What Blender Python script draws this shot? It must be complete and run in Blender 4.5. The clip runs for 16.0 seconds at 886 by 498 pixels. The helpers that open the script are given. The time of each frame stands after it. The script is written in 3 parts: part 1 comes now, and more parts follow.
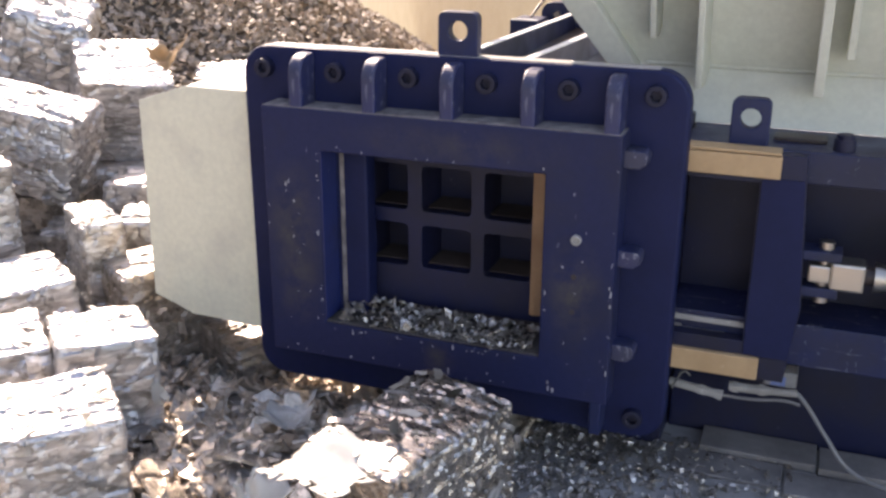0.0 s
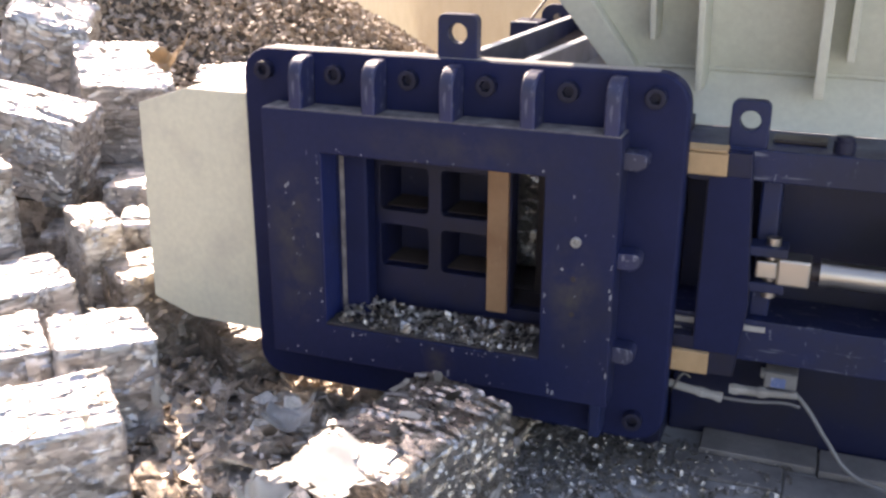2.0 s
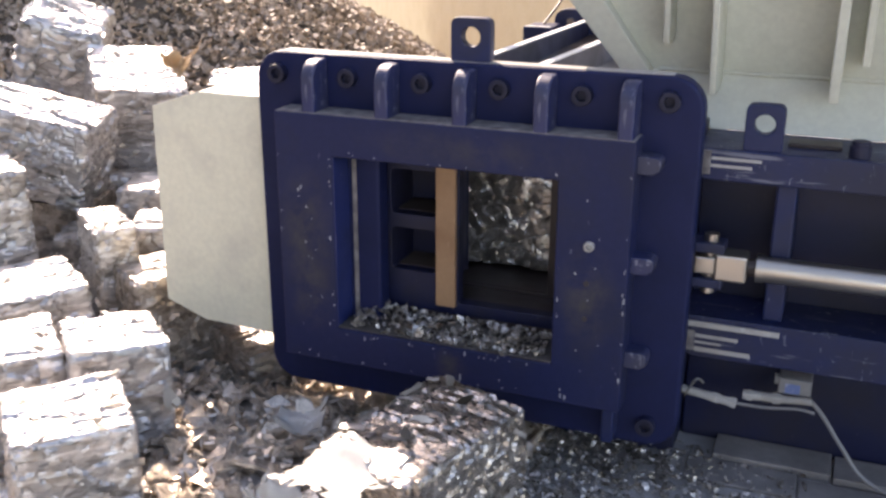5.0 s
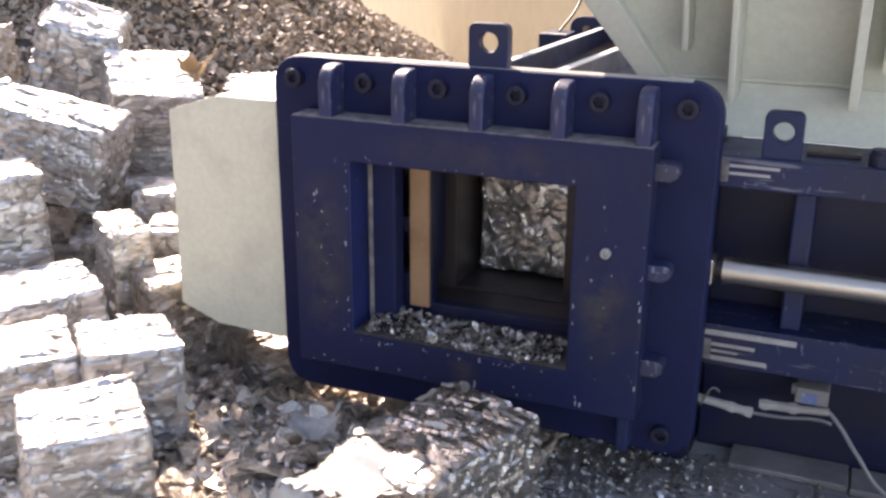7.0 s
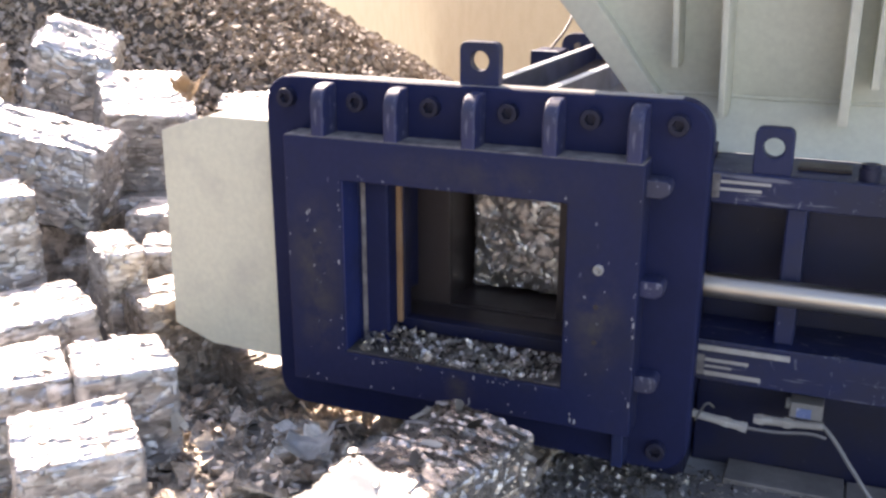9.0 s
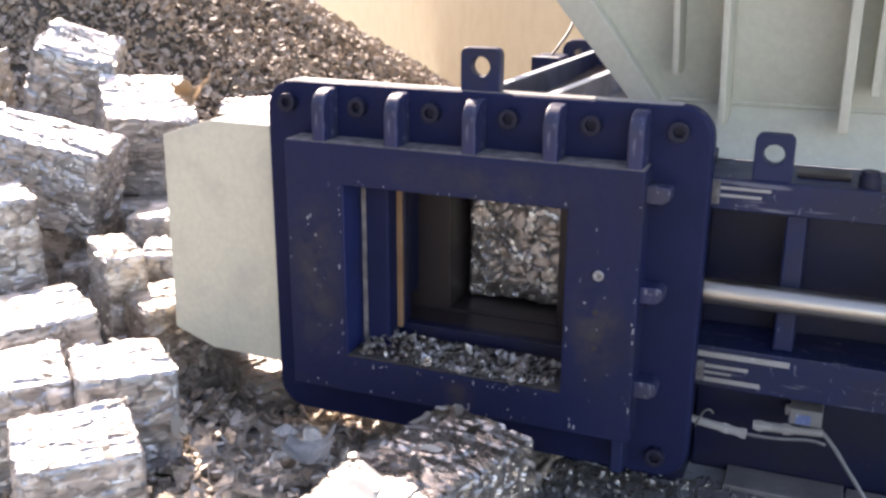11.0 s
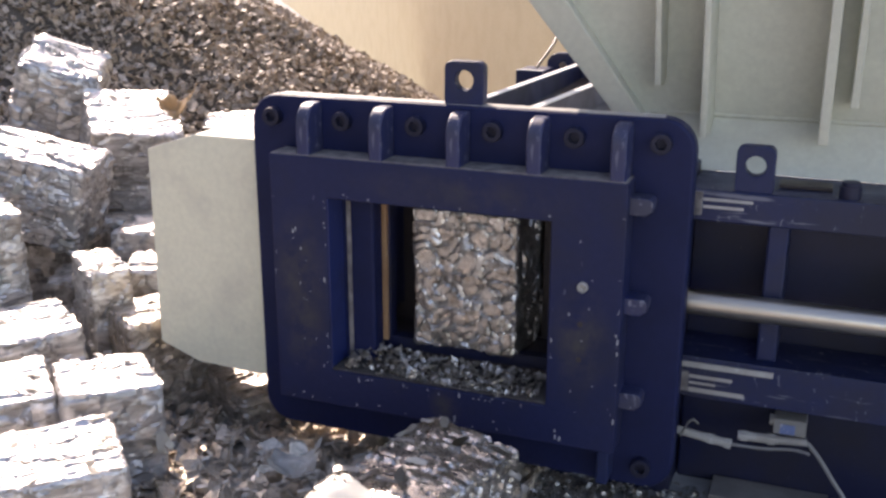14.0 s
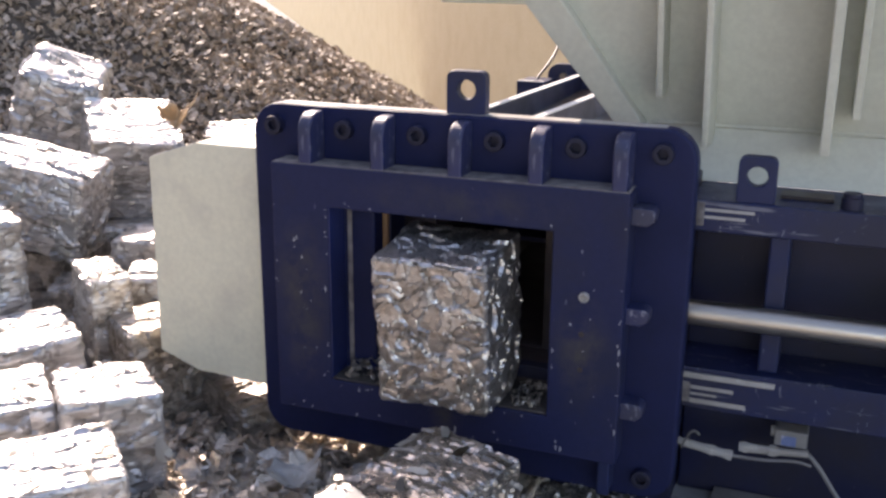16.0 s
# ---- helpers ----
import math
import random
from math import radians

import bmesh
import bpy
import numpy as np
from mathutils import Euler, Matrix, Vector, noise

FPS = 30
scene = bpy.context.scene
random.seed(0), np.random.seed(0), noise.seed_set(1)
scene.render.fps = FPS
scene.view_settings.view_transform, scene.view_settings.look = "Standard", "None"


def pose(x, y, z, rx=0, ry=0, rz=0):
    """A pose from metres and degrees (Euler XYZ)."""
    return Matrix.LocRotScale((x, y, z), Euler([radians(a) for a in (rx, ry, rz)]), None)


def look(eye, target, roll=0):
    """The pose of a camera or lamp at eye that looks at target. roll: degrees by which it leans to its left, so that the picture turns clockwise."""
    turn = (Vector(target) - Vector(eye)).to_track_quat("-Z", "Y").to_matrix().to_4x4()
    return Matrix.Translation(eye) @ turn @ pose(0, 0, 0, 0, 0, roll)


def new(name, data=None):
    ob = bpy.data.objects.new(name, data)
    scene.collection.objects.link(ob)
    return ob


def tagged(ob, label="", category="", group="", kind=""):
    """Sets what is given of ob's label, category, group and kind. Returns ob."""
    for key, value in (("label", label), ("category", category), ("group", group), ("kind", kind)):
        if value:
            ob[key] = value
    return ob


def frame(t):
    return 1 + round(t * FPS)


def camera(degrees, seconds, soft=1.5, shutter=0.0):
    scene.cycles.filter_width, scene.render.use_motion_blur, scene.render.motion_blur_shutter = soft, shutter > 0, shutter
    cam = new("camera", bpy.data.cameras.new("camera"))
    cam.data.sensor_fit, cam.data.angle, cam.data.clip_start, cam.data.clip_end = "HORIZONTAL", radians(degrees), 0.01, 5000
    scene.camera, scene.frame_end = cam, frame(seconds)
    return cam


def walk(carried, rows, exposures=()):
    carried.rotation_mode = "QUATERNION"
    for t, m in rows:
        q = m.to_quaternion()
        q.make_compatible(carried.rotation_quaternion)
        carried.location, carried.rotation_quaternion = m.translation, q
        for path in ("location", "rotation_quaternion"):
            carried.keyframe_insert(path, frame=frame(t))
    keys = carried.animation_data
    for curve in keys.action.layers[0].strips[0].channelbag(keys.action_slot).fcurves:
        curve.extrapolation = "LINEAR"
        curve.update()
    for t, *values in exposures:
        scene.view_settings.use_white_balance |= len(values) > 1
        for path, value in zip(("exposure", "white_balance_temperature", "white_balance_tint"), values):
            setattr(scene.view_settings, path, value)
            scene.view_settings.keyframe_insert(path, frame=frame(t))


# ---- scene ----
cam = camera(47.3, 16.0, 2.7)
PATH = [
    (0, (1.4, -2.275, 1.45), (0.733, -0.518, 0.766), 0.2),
    (0.5, (1.4, -2.272, 1.449), (0.732, -0.516, 0.763), 0.1),
    (1, (1.4, -2.275, 1.45), (0.731, -0.515, 0.775), 0.3),
    (1.5, (1.4, -2.276, 1.45), (0.73, -0.516, 0.776), 0.4),
    (2, (1.401, -2.274, 1.45), (0.733, -0.516, 0.77), 0.2),
    (2.5, (1.4, -2.275, 1.449), (0.722, -0.519, 0.773), 0.0),
    (3, (1.396, -2.274, 1.449), (0.712, -0.517, 0.781), 0.1),
    (3.5, (1.396, -2.273, 1.448), (0.701, -0.521, 0.779), 0.2),
    (4, (1.399, -2.272, 1.447), (0.709, -0.52, 0.774), 0.1),
    (6.3, (1.392, -2.267, 1.437), (0.69, -0.516, 0.771), 0.4),
    (6.5, (1.39, -2.266, 1.436), (0.68, -0.52, 0.768), 0.4),
    (7, (1.387, -2.271, 1.437), (0.673, -0.522, 0.782), 0.4),
    (7.5, (1.388, -2.271, 1.437), (0.673, -0.524, 0.777), 0.2),
    (8, (1.387, -2.272, 1.439), (0.666, -0.524, 0.787), 0.3),
    (8.5, (1.387, -2.275, 1.439), (0.677, -0.516, 0.805), 0.2),
    (9, (1.392, -2.271, 1.442), (0.683, -0.508, 0.817), -0.0),
    (9.2, (1.393, -2.27, 1.442), (0.678, -0.51, 0.818), -0.0),
    (11.5, (1.394, -2.276, 1.443), (0.685, -0.508, 0.832), 0.3),
    (12, (1.4, -2.276, 1.444), (0.694, -0.506, 0.839), 0.3),
    (12.5, (1.404, -2.279, 1.445), (0.694, -0.507, 0.849), 0.3),
    (13, (1.409, -2.279, 1.446), (0.702, -0.504, 0.856), 0.2),
    (13.5, (1.409, -2.28, 1.445), (0.708, -0.502, 0.852), 0.1),
    (14, (1.403, -2.279, 1.444), (0.712, -0.498, 0.854), 0.1),
    (14.5, (1.401, -2.28, 1.444), (0.713, -0.494, 0.865), 0.2),
    (15, (1.4, -2.279, 1.442), (0.716, -0.489, 0.869), 0.5),
    (15.5, (1.4, -2.279, 1.442), (0.713, -0.486, 0.879), 0.5),
    (16, (1.395, -2.281, 1.439), (0.705, -0.492, 0.87), 0.4),
]
walk(cam, [(t, look(eye, target, roll)) for t, eye, target, roll in PATH],
     exposures=[(0, 1.34, 7800, 24), (3.0, 1.34, 7800, 24), (7.0, 1.38, 7700, 24), (9.2, 1.4, 7500, 24), (12.4, 1.36, 7500, 24), (13.4, 1.04, 7500, 24), (16.0, 1.03, 7500, 24)])

# ---- world, sun ----
SUN_EL, SUN_AZ = 37.5, -42.0  # degrees: height, turn from straight behind the press towards the bales
world = bpy.data.worlds.new("sky")
scene.world = world
world.use_nodes = True
wn = world.node_tree
sky = wn.nodes.new("ShaderNodeTexSky")
sky.sky_type, sky.sun_disc = "NISHITA", False
sky.sun_elevation, sky.sun_rotation = radians(SUN_EL), radians(SUN_AZ)
wn.links.new(sky.outputs[0], wn.nodes["Background"].inputs[0])
wn.nodes["Background"].inputs[1].default_value = 0.225
sun_way = Vector((math.sin(radians(SUN_AZ)) * math.cos(radians(SUN_EL)), math.cos(radians(SUN_AZ)) * math.cos(radians(SUN_EL)), math.sin(radians(SUN_EL))))
sun = new("sun", bpy.data.lights.new("sun", "SUN"))
sun.data.energy, sun.data.angle, sun.data.color = 4.7, radians(0.6), (1.0, 0.95, 0.87)
sun.matrix_world = look(sun_way * 20, (0, 0, 0))


# ---- materials ----
def nodes_of(name):
    m = bpy.data.materials.new(name)
    m.use_nodes = True
    nt = m.node_tree
    return m, nt, nt.nodes["Principled BSDF"]


def add(nt, kind, **values):
    n = nt.nodes.new(kind)
    for k, v in values.items():
        n.inputs[k.replace("_", " ")].default_value = v
    return n


def ramp(nt, source, stops):
    n = nt.nodes.new("ShaderNodeValToRGB")
    el = n.color_ramp.elements
    while len(el) < len(stops):
        el.new(0.5)
    for e, (p, c) in zip(el, stops):
        e.position, e.color = p, (c, c, c, 1) if isinstance(c, (int, float)) else (*c, 1)
    nt.links.new(source, n.inputs[0])
    return n.outputs[0]


def mix(nt, fac, a, b, how="MIX"):
    n = nt.nodes.new("ShaderNodeMix")
    n.data_type, n.blend_type = "RGBA", how
    for socket, v in ((n.inputs[0], fac), (n.inputs[6], a), (n.inputs[7], b)):
        if isinstance(v, tuple):
            socket.default_value = (*v, 1)
        elif isinstance(v, (int, float)):
            socket.default_value = v
        else:
            nt.links.new(v, socket)
    return n.outputs[2]


def coords(nt, scale=(1, 1, 1), turn=(0, 0, 0)):
    tc = nt.nodes.new("ShaderNodeTexCoord")
    mp = nt.nodes.new("ShaderNodeMapping")
    mp.inputs["Scale"].default_value = scale
    mp.inputs["Rotation"].default_value = turn
    nt.links.new(tc.outputs["Object"], mp.inputs[0])
    return mp.outputs[0]


def noise_tex(nt, at, scale, detail=4.0, rough=0.6):
    n = add(nt, "ShaderNodeTexNoise", Scale=scale, Detail=detail, Roughness=rough)
    nt.links.new(at, n.inputs["Vector"])
    return n.outputs[0]


def bump(nt, bsdf, height, strength, distance):
    n = add(nt, "ShaderNodeBump", Strength=strength, Distance=distance)
    nt.links.new(height, n.inputs["Height"])
    nt.links.new(n.outputs[0], bsdf.inputs["Normal"])


def painted(name, base, worn, rough=0.42, wear=0.66, chips=0.0, dirt=(0.05, 0.045, 0.04), dirt_at=0.62, scrape=(1, 1, 0.3), gloss=0.35):
    """Paint with clouded dirt, fine mottling, and chips and scratches of a second colour."""
    m, nt, b = nodes_of(name)
    at = coords(nt)
    cloud = noise_tex(nt, at, 4.5, 6)
    fine = noise_tex(nt, at, 60, 3)
    col = mix(nt, ramp(nt, fine, [(0.3, 0.0), (0.75, 0.25)]), base, tuple(c * 1.5 + 0.004 for c in base))
    col = mix(nt, ramp(nt, cloud, [(dirt_at - 0.12, 0.0), (dirt_at + 0.1, 0.55)]), col, dirt)
    if chips:
        spot = noise_tex(nt, coords(nt, (1, 1, 0.55)), 42, 5, 0.75)
        col = mix(nt, ramp(nt, spot, [(wear, 0.0), (wear + 0.05, chips)]), col, worn)
        streak = noise_tex(nt, coords(nt, scrape, (0.1, 0.2, 0)), 70, 3)
        col = mix(nt, ramp(nt, streak, [(wear + 0.02, 0.0), (wear + 0.07, chips * 0.5)]), col, worn)
    b.inputs["Specular IOR Level"].default_value = gloss
    nt.links.new(col, b.inputs["Base Color"])
    nt.links.new(ramp(nt, cloud, [(0.3, rough - 0.08), (0.7, rough + 0.2)]), b.inputs["Roughness"])
    bump(nt, b, fine, 0.15, 0.002)
    return m


def stain(nt, b, centre, size, colour, amount):
    """A blotch of grime on top of what colours a material, round a point of its object."""
    tc = nt.nodes.new("ShaderNodeTexCoord")
    far = nt.nodes.new("ShaderNodeVectorMath")
    far.operation = "DISTANCE"
    far.inputs[1].default_value = centre
    squeeze = nt.nodes.new("ShaderNodeVectorMath")
    squeeze.operation = "MULTIPLY"
    squeeze.inputs[1].default_value = size
    nt.links.new(tc.outputs["Object"], squeeze.inputs[0])
    far.inputs[1].default_value = tuple(c * k for c, k in zip(centre, size))
    nt.links.new(squeeze.outputs[0], far.inputs[0])
    near = ramp(nt, far.outputs["Value"], [(0.15, 1.0), (1.0, 0.0)])
    rough = ramp(nt, noise_tex(nt, coords(nt), 16, 6, 0.7), [(0.38, 0.0), (0.66, amount)])
    was = b.inputs["Base Color"].links[0].from_socket
    nt.links.new(mix(nt, mix(nt, 1.0, near, rough, "MULTIPLY"), was, colour), b.inputs["Base Color"])


def scrap_metal(name, tone=0.62, tint=(1.0, 0.96, 0.9), grain=(1, 1, 1), rough=0.34, metal=0.9, relief=0.8, low=0.45):
    """Crushed bare aluminium: bent flakes of differing tone, creases, scratches and dull film."""
    m, nt, b = nodes_of(name)
    at = coords(nt, grain)
    wob = add(nt, "ShaderNodeTexNoise", Scale=14.0, Detail=3.0)
    nt.links.new(at, wob.inputs["Vector"])
    bend = nt.nodes.new("ShaderNodeVectorMath")
    bend.operation = "MULTIPLY_ADD"
    bend.inputs[1].default_value = (0.07, 0.07, 0.07)
    nt.links.new(wob.outputs["Color"], bend.inputs[0])
    nt.links.new(at, bend.inputs[2])
    cells = add(nt, "ShaderNodeTexVoronoi", Scale=26.0)
    small = add(nt, "ShaderNodeTexVoronoi", Scale=75.0)
    for v in (cells, small):
        nt.links.new(bend.outputs[0], v.inputs["Vector"])
    big = noise_tex(nt, at, 7, 5)
    fine = noise_tex(nt, coords(nt, (grain[0], grain[1], grain[2] * 2)), 150, 4)
    lo, hi = tuple(tone * low * c * k for c, k in zip(tint, (1, 0.95, 0.88))), tuple(min(0.95, tone * 1.4) * c for c in tint)
    col = mix(nt, ramp(nt, cells.outputs["Color"], [(0.1, 0.0), (0.9, 1.0)]), lo, hi)
    col = mix(nt, 0.4, col, mix(nt, ramp(nt, small.outputs["Color"], [(0.2, 0.0), (0.8, 1.0)]), lo, hi))
    col = mix(nt, ramp(nt, big, [(0.54, 0.0), (0.78, 0.5)]), col, (0.26 * tint[0], 0.22 * tint[1], 0.17 * tint[2]))
    nt.links.new(col, b.inputs["Base Color"])
    b.inputs["Metallic"].default_value = metal
    nt.links.new(ramp(nt, fine, [(0.25, rough - 0.12), (0.8, rough + 0.22)]), b.inputs["Roughness"])
    height = mix(nt, 0.45, mix(nt, 0.5, cells.outputs["Distance"], small.outputs["Distance"]), wob.outputs["Color"])
    bump(nt, b, mix(nt, 0.15, height, fine), relief, 0.009)
    return m


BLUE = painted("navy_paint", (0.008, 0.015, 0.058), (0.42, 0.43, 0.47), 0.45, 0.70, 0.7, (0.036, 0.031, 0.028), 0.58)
FRAME = painted("dusty_navy_paint", (0.0105, 0.0148, 0.053), (0.42, 0.43, 0.47), 0.5, 0.70, 0.7, (0.026, 0.025, 0.036), 0.58, gloss=0.25)
for _at, _size, _amount in (((0.155, -0.085, 0.6), (12, 3, 5), 0.95), ((0.165, -0.085, 0.42), (14, 3, 9), 0.8), ((0.90, -0.085, 0.53), (12, 3, 6.5), 0.85), ((0.56, -0.085, 0.3), (20, 3, 14), 0.8), ((0.60, -0.085, 0.86), (3, 3, 18), 0.5)):
    stain(FRAME.node_tree, FRAME.node_tree.nodes["Principled BSDF"], _at, _size, (0.062, 0.055, 0.05), _amount)
BLUE_DARK = painted("navy_paint_darkened", (0.006, 0.009, 0.036), (0.2, 0.2, 0.25), 0.45, 0.69, 0.4, (0.018, 0.015, 0.015), 0.52)
PLATE = painted("navy_plate_paint", (0.0072, 0.0118, 0.05), (0.3, 0.31, 0.36), 0.5, 0.72, 0.5, (0.01, 0.012, 0.035), 0.55, gloss=0.2)
RIB_PAINT = painted("scuffed_navy", (0.012, 0.019, 0.075), (0.3, 0.31, 0.36), 0.4, 0.6, 0.5, (0.05, 0.046, 0.05), 0.5, gloss=0.5)
CREAM = painted("cream_paint", (0.66, 0.62, 0.475), (0.3, 0.28, 0.25), 0.5, 0.75, 0.3, (0.5, 0.46, 0.38), 0.6)
GREY = painted("grey_green_paint", (0.54, 0.54, 0.44), (0.3, 0.28, 0.25), 0.42, 0.75, 0.2, (0.45, 0.44, 0.36), 0.6)
BRONZE = painted("bronze", (0.42, 0.275, 0.145), (0.75, 0.6, 0.4), 0.45, 0.68, 0.5, (0.3, 0.17, 0.08), 0.64)
WALL = painted("beige_render", (0.45, 0.37, 0.235), (0.28, 0.22, 0.15), 0.9, 0.72, 0.15, (0.43, 0.34, 0.215), 0.58, (1, 1, 1))
DARK = painted("dark_steel", (0.035, 0.027, 0.027), (0.14, 0.12, 0.11), 0.36, 0.68, 0.5, (0.045, 0.03, 0.024), 0.5)
FLOOR = painted("yard_concrete", (0.31, 0.303, 0.293), (0.4, 0.39, 0.375), 0.85, 0.62, 0.5, (0.2, 0.185, 0.17), 0.52)
CONCRETE = painted("grey_concrete", (0.34, 0.34, 0.33), (0.3, 0.3, 0.3), 0.9, 0.7, 0.3, (0.14, 0.14, 0.14), 0.55)
LIGHT_BLOCK = painted("light_block_grey", (0.09, 0.095, 0.1), (0.12, 0.12, 0.12), 0.7, 0.7, 0.3, (0.07, 0.07, 0.07), 0.55)
HOSE = painted("dusty_hose", (0.2, 0.195, 0.19), (0.5, 0.5, 0.5), 0.5, 0.7, 0.3)
GAP_SHADE = painted("scrap_gap_shade", (0.10, 0.08, 0.06), (0.3, 0.28, 0.26), 0.7, 0.6, 0.5)
SILL_DIRT = painted("oily_grit", (0.075, 0.066, 0.06), (0.2, 0.18, 0.16), 0.7, 0.6, 0.6, (0.04, 0.03, 0.026), 0.5)
RUST_DUST = painted("brown_dust", (0.06, 0.04, 0.03), (0.1, 0.08, 0.07), 0.9, 0.66, 0.4, (0.035, 0.026, 0.022), 0.5)
DUST, _nt, _b = nodes_of("grey_dust")
_b.inputs["Roughness"].default_value = 0.9
_nt.links.new(ramp(_nt, noise_tex(_nt, coords(_nt), 25, 5), [(0.35, (0.09, 0.08, 0.08)), (0.7, (0.26, 0.235, 0.22))]), _b.inputs["Base Color"])
STEEL, _nt, _b = nodes_of("polished_rod")
_b.inputs["Metallic"].default_value = 1.0
_b.inputs["Base Color"].default_value = (0.47, 0.425, 0.365, 1)
_nt.links.new(ramp(_nt, noise_tex(_nt, coords(_nt, (0.2, 1, 1)), 30, 4), [(0.3, 0.28), (0.7, 0.46)]), _b.inputs["Roughness"])
SCRAP = scrap_metal("pressed_scrap", 0.42, (1.0, 0.96, 0.92), (1, 1, 1), 0.3, 0.92, 0.1, 0.7)
SCRAP_SHADE = scrap_metal("pressed_scrap_shaded", 0.40, (1.0, 0.93, 0.85), (0.5, 1.3, 1.6), 0.26, 0.92, 0.4)
SCRAP_LAYERS = scrap_metal("pressed_scrap_layers", 0.5, (1.0, 0.97, 0.94), (0.4, 1.4, 1.3), 0.34, 0.62, 0.5)
SCRAP_DULL = scrap_metal("dull_scrap", 0.5, (1.0, 0.96, 0.91), (0.5, 1.2, 1.2), 0.36, 0.6, 0.5)
SCRAP_IN_SHADE = scrap_metal("scrap_in_shade", 0.3, (1.0, 0.9, 0.8), (0.9, 0.9, 1.2), 0.38, 0.6, 0.6)
CHIPS = scrap_metal("shredded_scrap", 0.44, (1.0, 0.84, 0.68), (1, 1, 1), 0.65, 0.05)
SILL_SCRAP = scrap_metal("sill_crumbs", 0.46, (1.0, 0.93, 0.85), (1, 1, 1), 0.27, 0.88)
BRONZE_DIM = painted("shaded_bronze", (0.30, 0.175, 0.095), (0.5, 0.36, 0.22), 0.42, 0.66, 0.5, (0.2, 0.1, 0.05), 0.56)
DEBRIS = scrap_metal("loose_scrap", 0.58, (1.0, 0.87, 0.73), (1, 1, 1), 0.33, 0.62)
CHUNK = scrap_metal("brown_scrap_chunk", 0.36, (1.0, 0.78, 0.58), (1, 1, 1), 0.5, 0.3)
WHITE_SHEET = painted("bare_sheet", (0.46, 0.44, 0.39), (0.4, 0.38, 0.34), 0.35, 0.62, 0.4, (0.45, 0.42, 0.36), 0.56)
RAIL = painted("scraped_navy", (0.008, 0.0145, 0.056), (0.4, 0.4, 0.42), 0.4, 0.62, 0.6, (0.03, 0.026, 0.026), 0.55, (0.07, 1, 1))


# ---- building helpers ----
def part(name, bm, material, parent=None, label="", smooth=None):
    """Link a bmesh as one mesh object under a thing or a part."""
    me = bpy.data.meshes.new(name)
    bmesh.ops.recalc_face_normals(bm, faces=bm.faces)
    if smooth is not None:
        for f in bm.faces:
            f.smooth = True
        for e in bm.edges:
            e.smooth = len(e.link_faces) == 2 and e.calc_face_angle(0) < radians(smooth)
    bm.to_mesh(me)
    bm.free()
    me.materials.append(material)
    ob = new(name, me)
    ob.parent = parent
    return tagged(ob, label)


def thing(name, label, category, group="", kind="", at=(0, 0, 0)):
    ob = new(name)
    ob.location = at
    return tagged(ob, label, category, group, kind)


def block(x0, x1, y0, y1, z0, z1, bevel=0.004, into=None, segments=2):
    bm = into or bmesh.new()
    made = bmesh.ops.create_cube(bm, size=1.0)["verts"]
    bmesh.ops.scale(bm, vec=(x1 - x0, y1 - y0, z1 - z0), verts=made)
    bmesh.ops.translate(bm, vec=((x0 + x1) / 2, (y0 + y1) / 2, (z0 + z1) / 2), verts=made)
    if bevel:
        edges = list({e for v in made for e in v.link_edges})
        bmesh.ops.bevel(bm, geom=edges, offset=bevel, segments=segments, affect="EDGES", profile=0.5)
    return bm


def rounded(x0, x1, z0, z1, r, n=6):
    """A rounded rectangle as a loop of points."""
    out = []
    for cx, cz, a in ((x1 - r, z1 - r, 0), (x0 + r, z1 - r, 90), (x0 + r, z0 + r, 180), (x1 - r, z0 + r, 270)):
        for k in range(n + 1):
            q = radians(a + 90 * k / n)
            out.append((cx + r * math.cos(q), cz + r * math.sin(q)))
    return out


def ring(cx, cz, r, n=20):
    return [(cx + r * math.cos(2 * math.pi * k / n), cz + r * math.sin(2 * math.pi * k / n)) for k in range(n)]


def sheet(loops, y0, y1, bevel=0.0, into=None):
    """A plate upright in x and z, from y0 to y1, with an outline and holes."""
    bm = bmesh.new()
    edges = []
    for loop in loops:
        vs = [bm.verts.new((x, y0, z)) for x, z in loop]
        edges += [bm.edges.new((vs[i], vs[(i + 1) % len(vs)])) for i in range(len(vs))]
    fill = bmesh.ops.triangle_fill(bm, use_beauty=True, use_dissolve=False, edges=edges)
    faces = [g for g in fill["geom"] if isinstance(g, bmesh.types.BMFace)]
    up = bmesh.ops.extrude_face_region(bm, geom=faces)
    bmesh.ops.translate(bm, vec=(0, y1 - y0, 0), verts=[g for g in up["geom"] if isinstance(g, bmesh.types.BMVert)])
    bmesh.ops.recalc_face_normals(bm, faces=bm.faces)
    if bevel:
        sharp = [e for e in bm.edges if len(e.link_faces) == 2 and e.calc_face_angle(0) > radians(60)]
        bmesh.ops.bevel(bm, geom=sharp, offset=bevel, segments=2, affect="EDGES", profile=0.5)
    return bm


def rod(a, b, r, n=24, into=None, r2=None):
    bm = into or bmesh.new()
    a, b = Vector(a), Vector(b)
    m = Matrix.Translation((a + b) / 2) @ (b - a).to_track_quat("Z", "Y").to_matrix().to_4x4()
    bmesh.ops.create_cone(bm, cap_ends=True, segments=n, radius1=r, radius2=r if r2 is None else r2, depth=(b - a).length, matrix=m)
    return bm


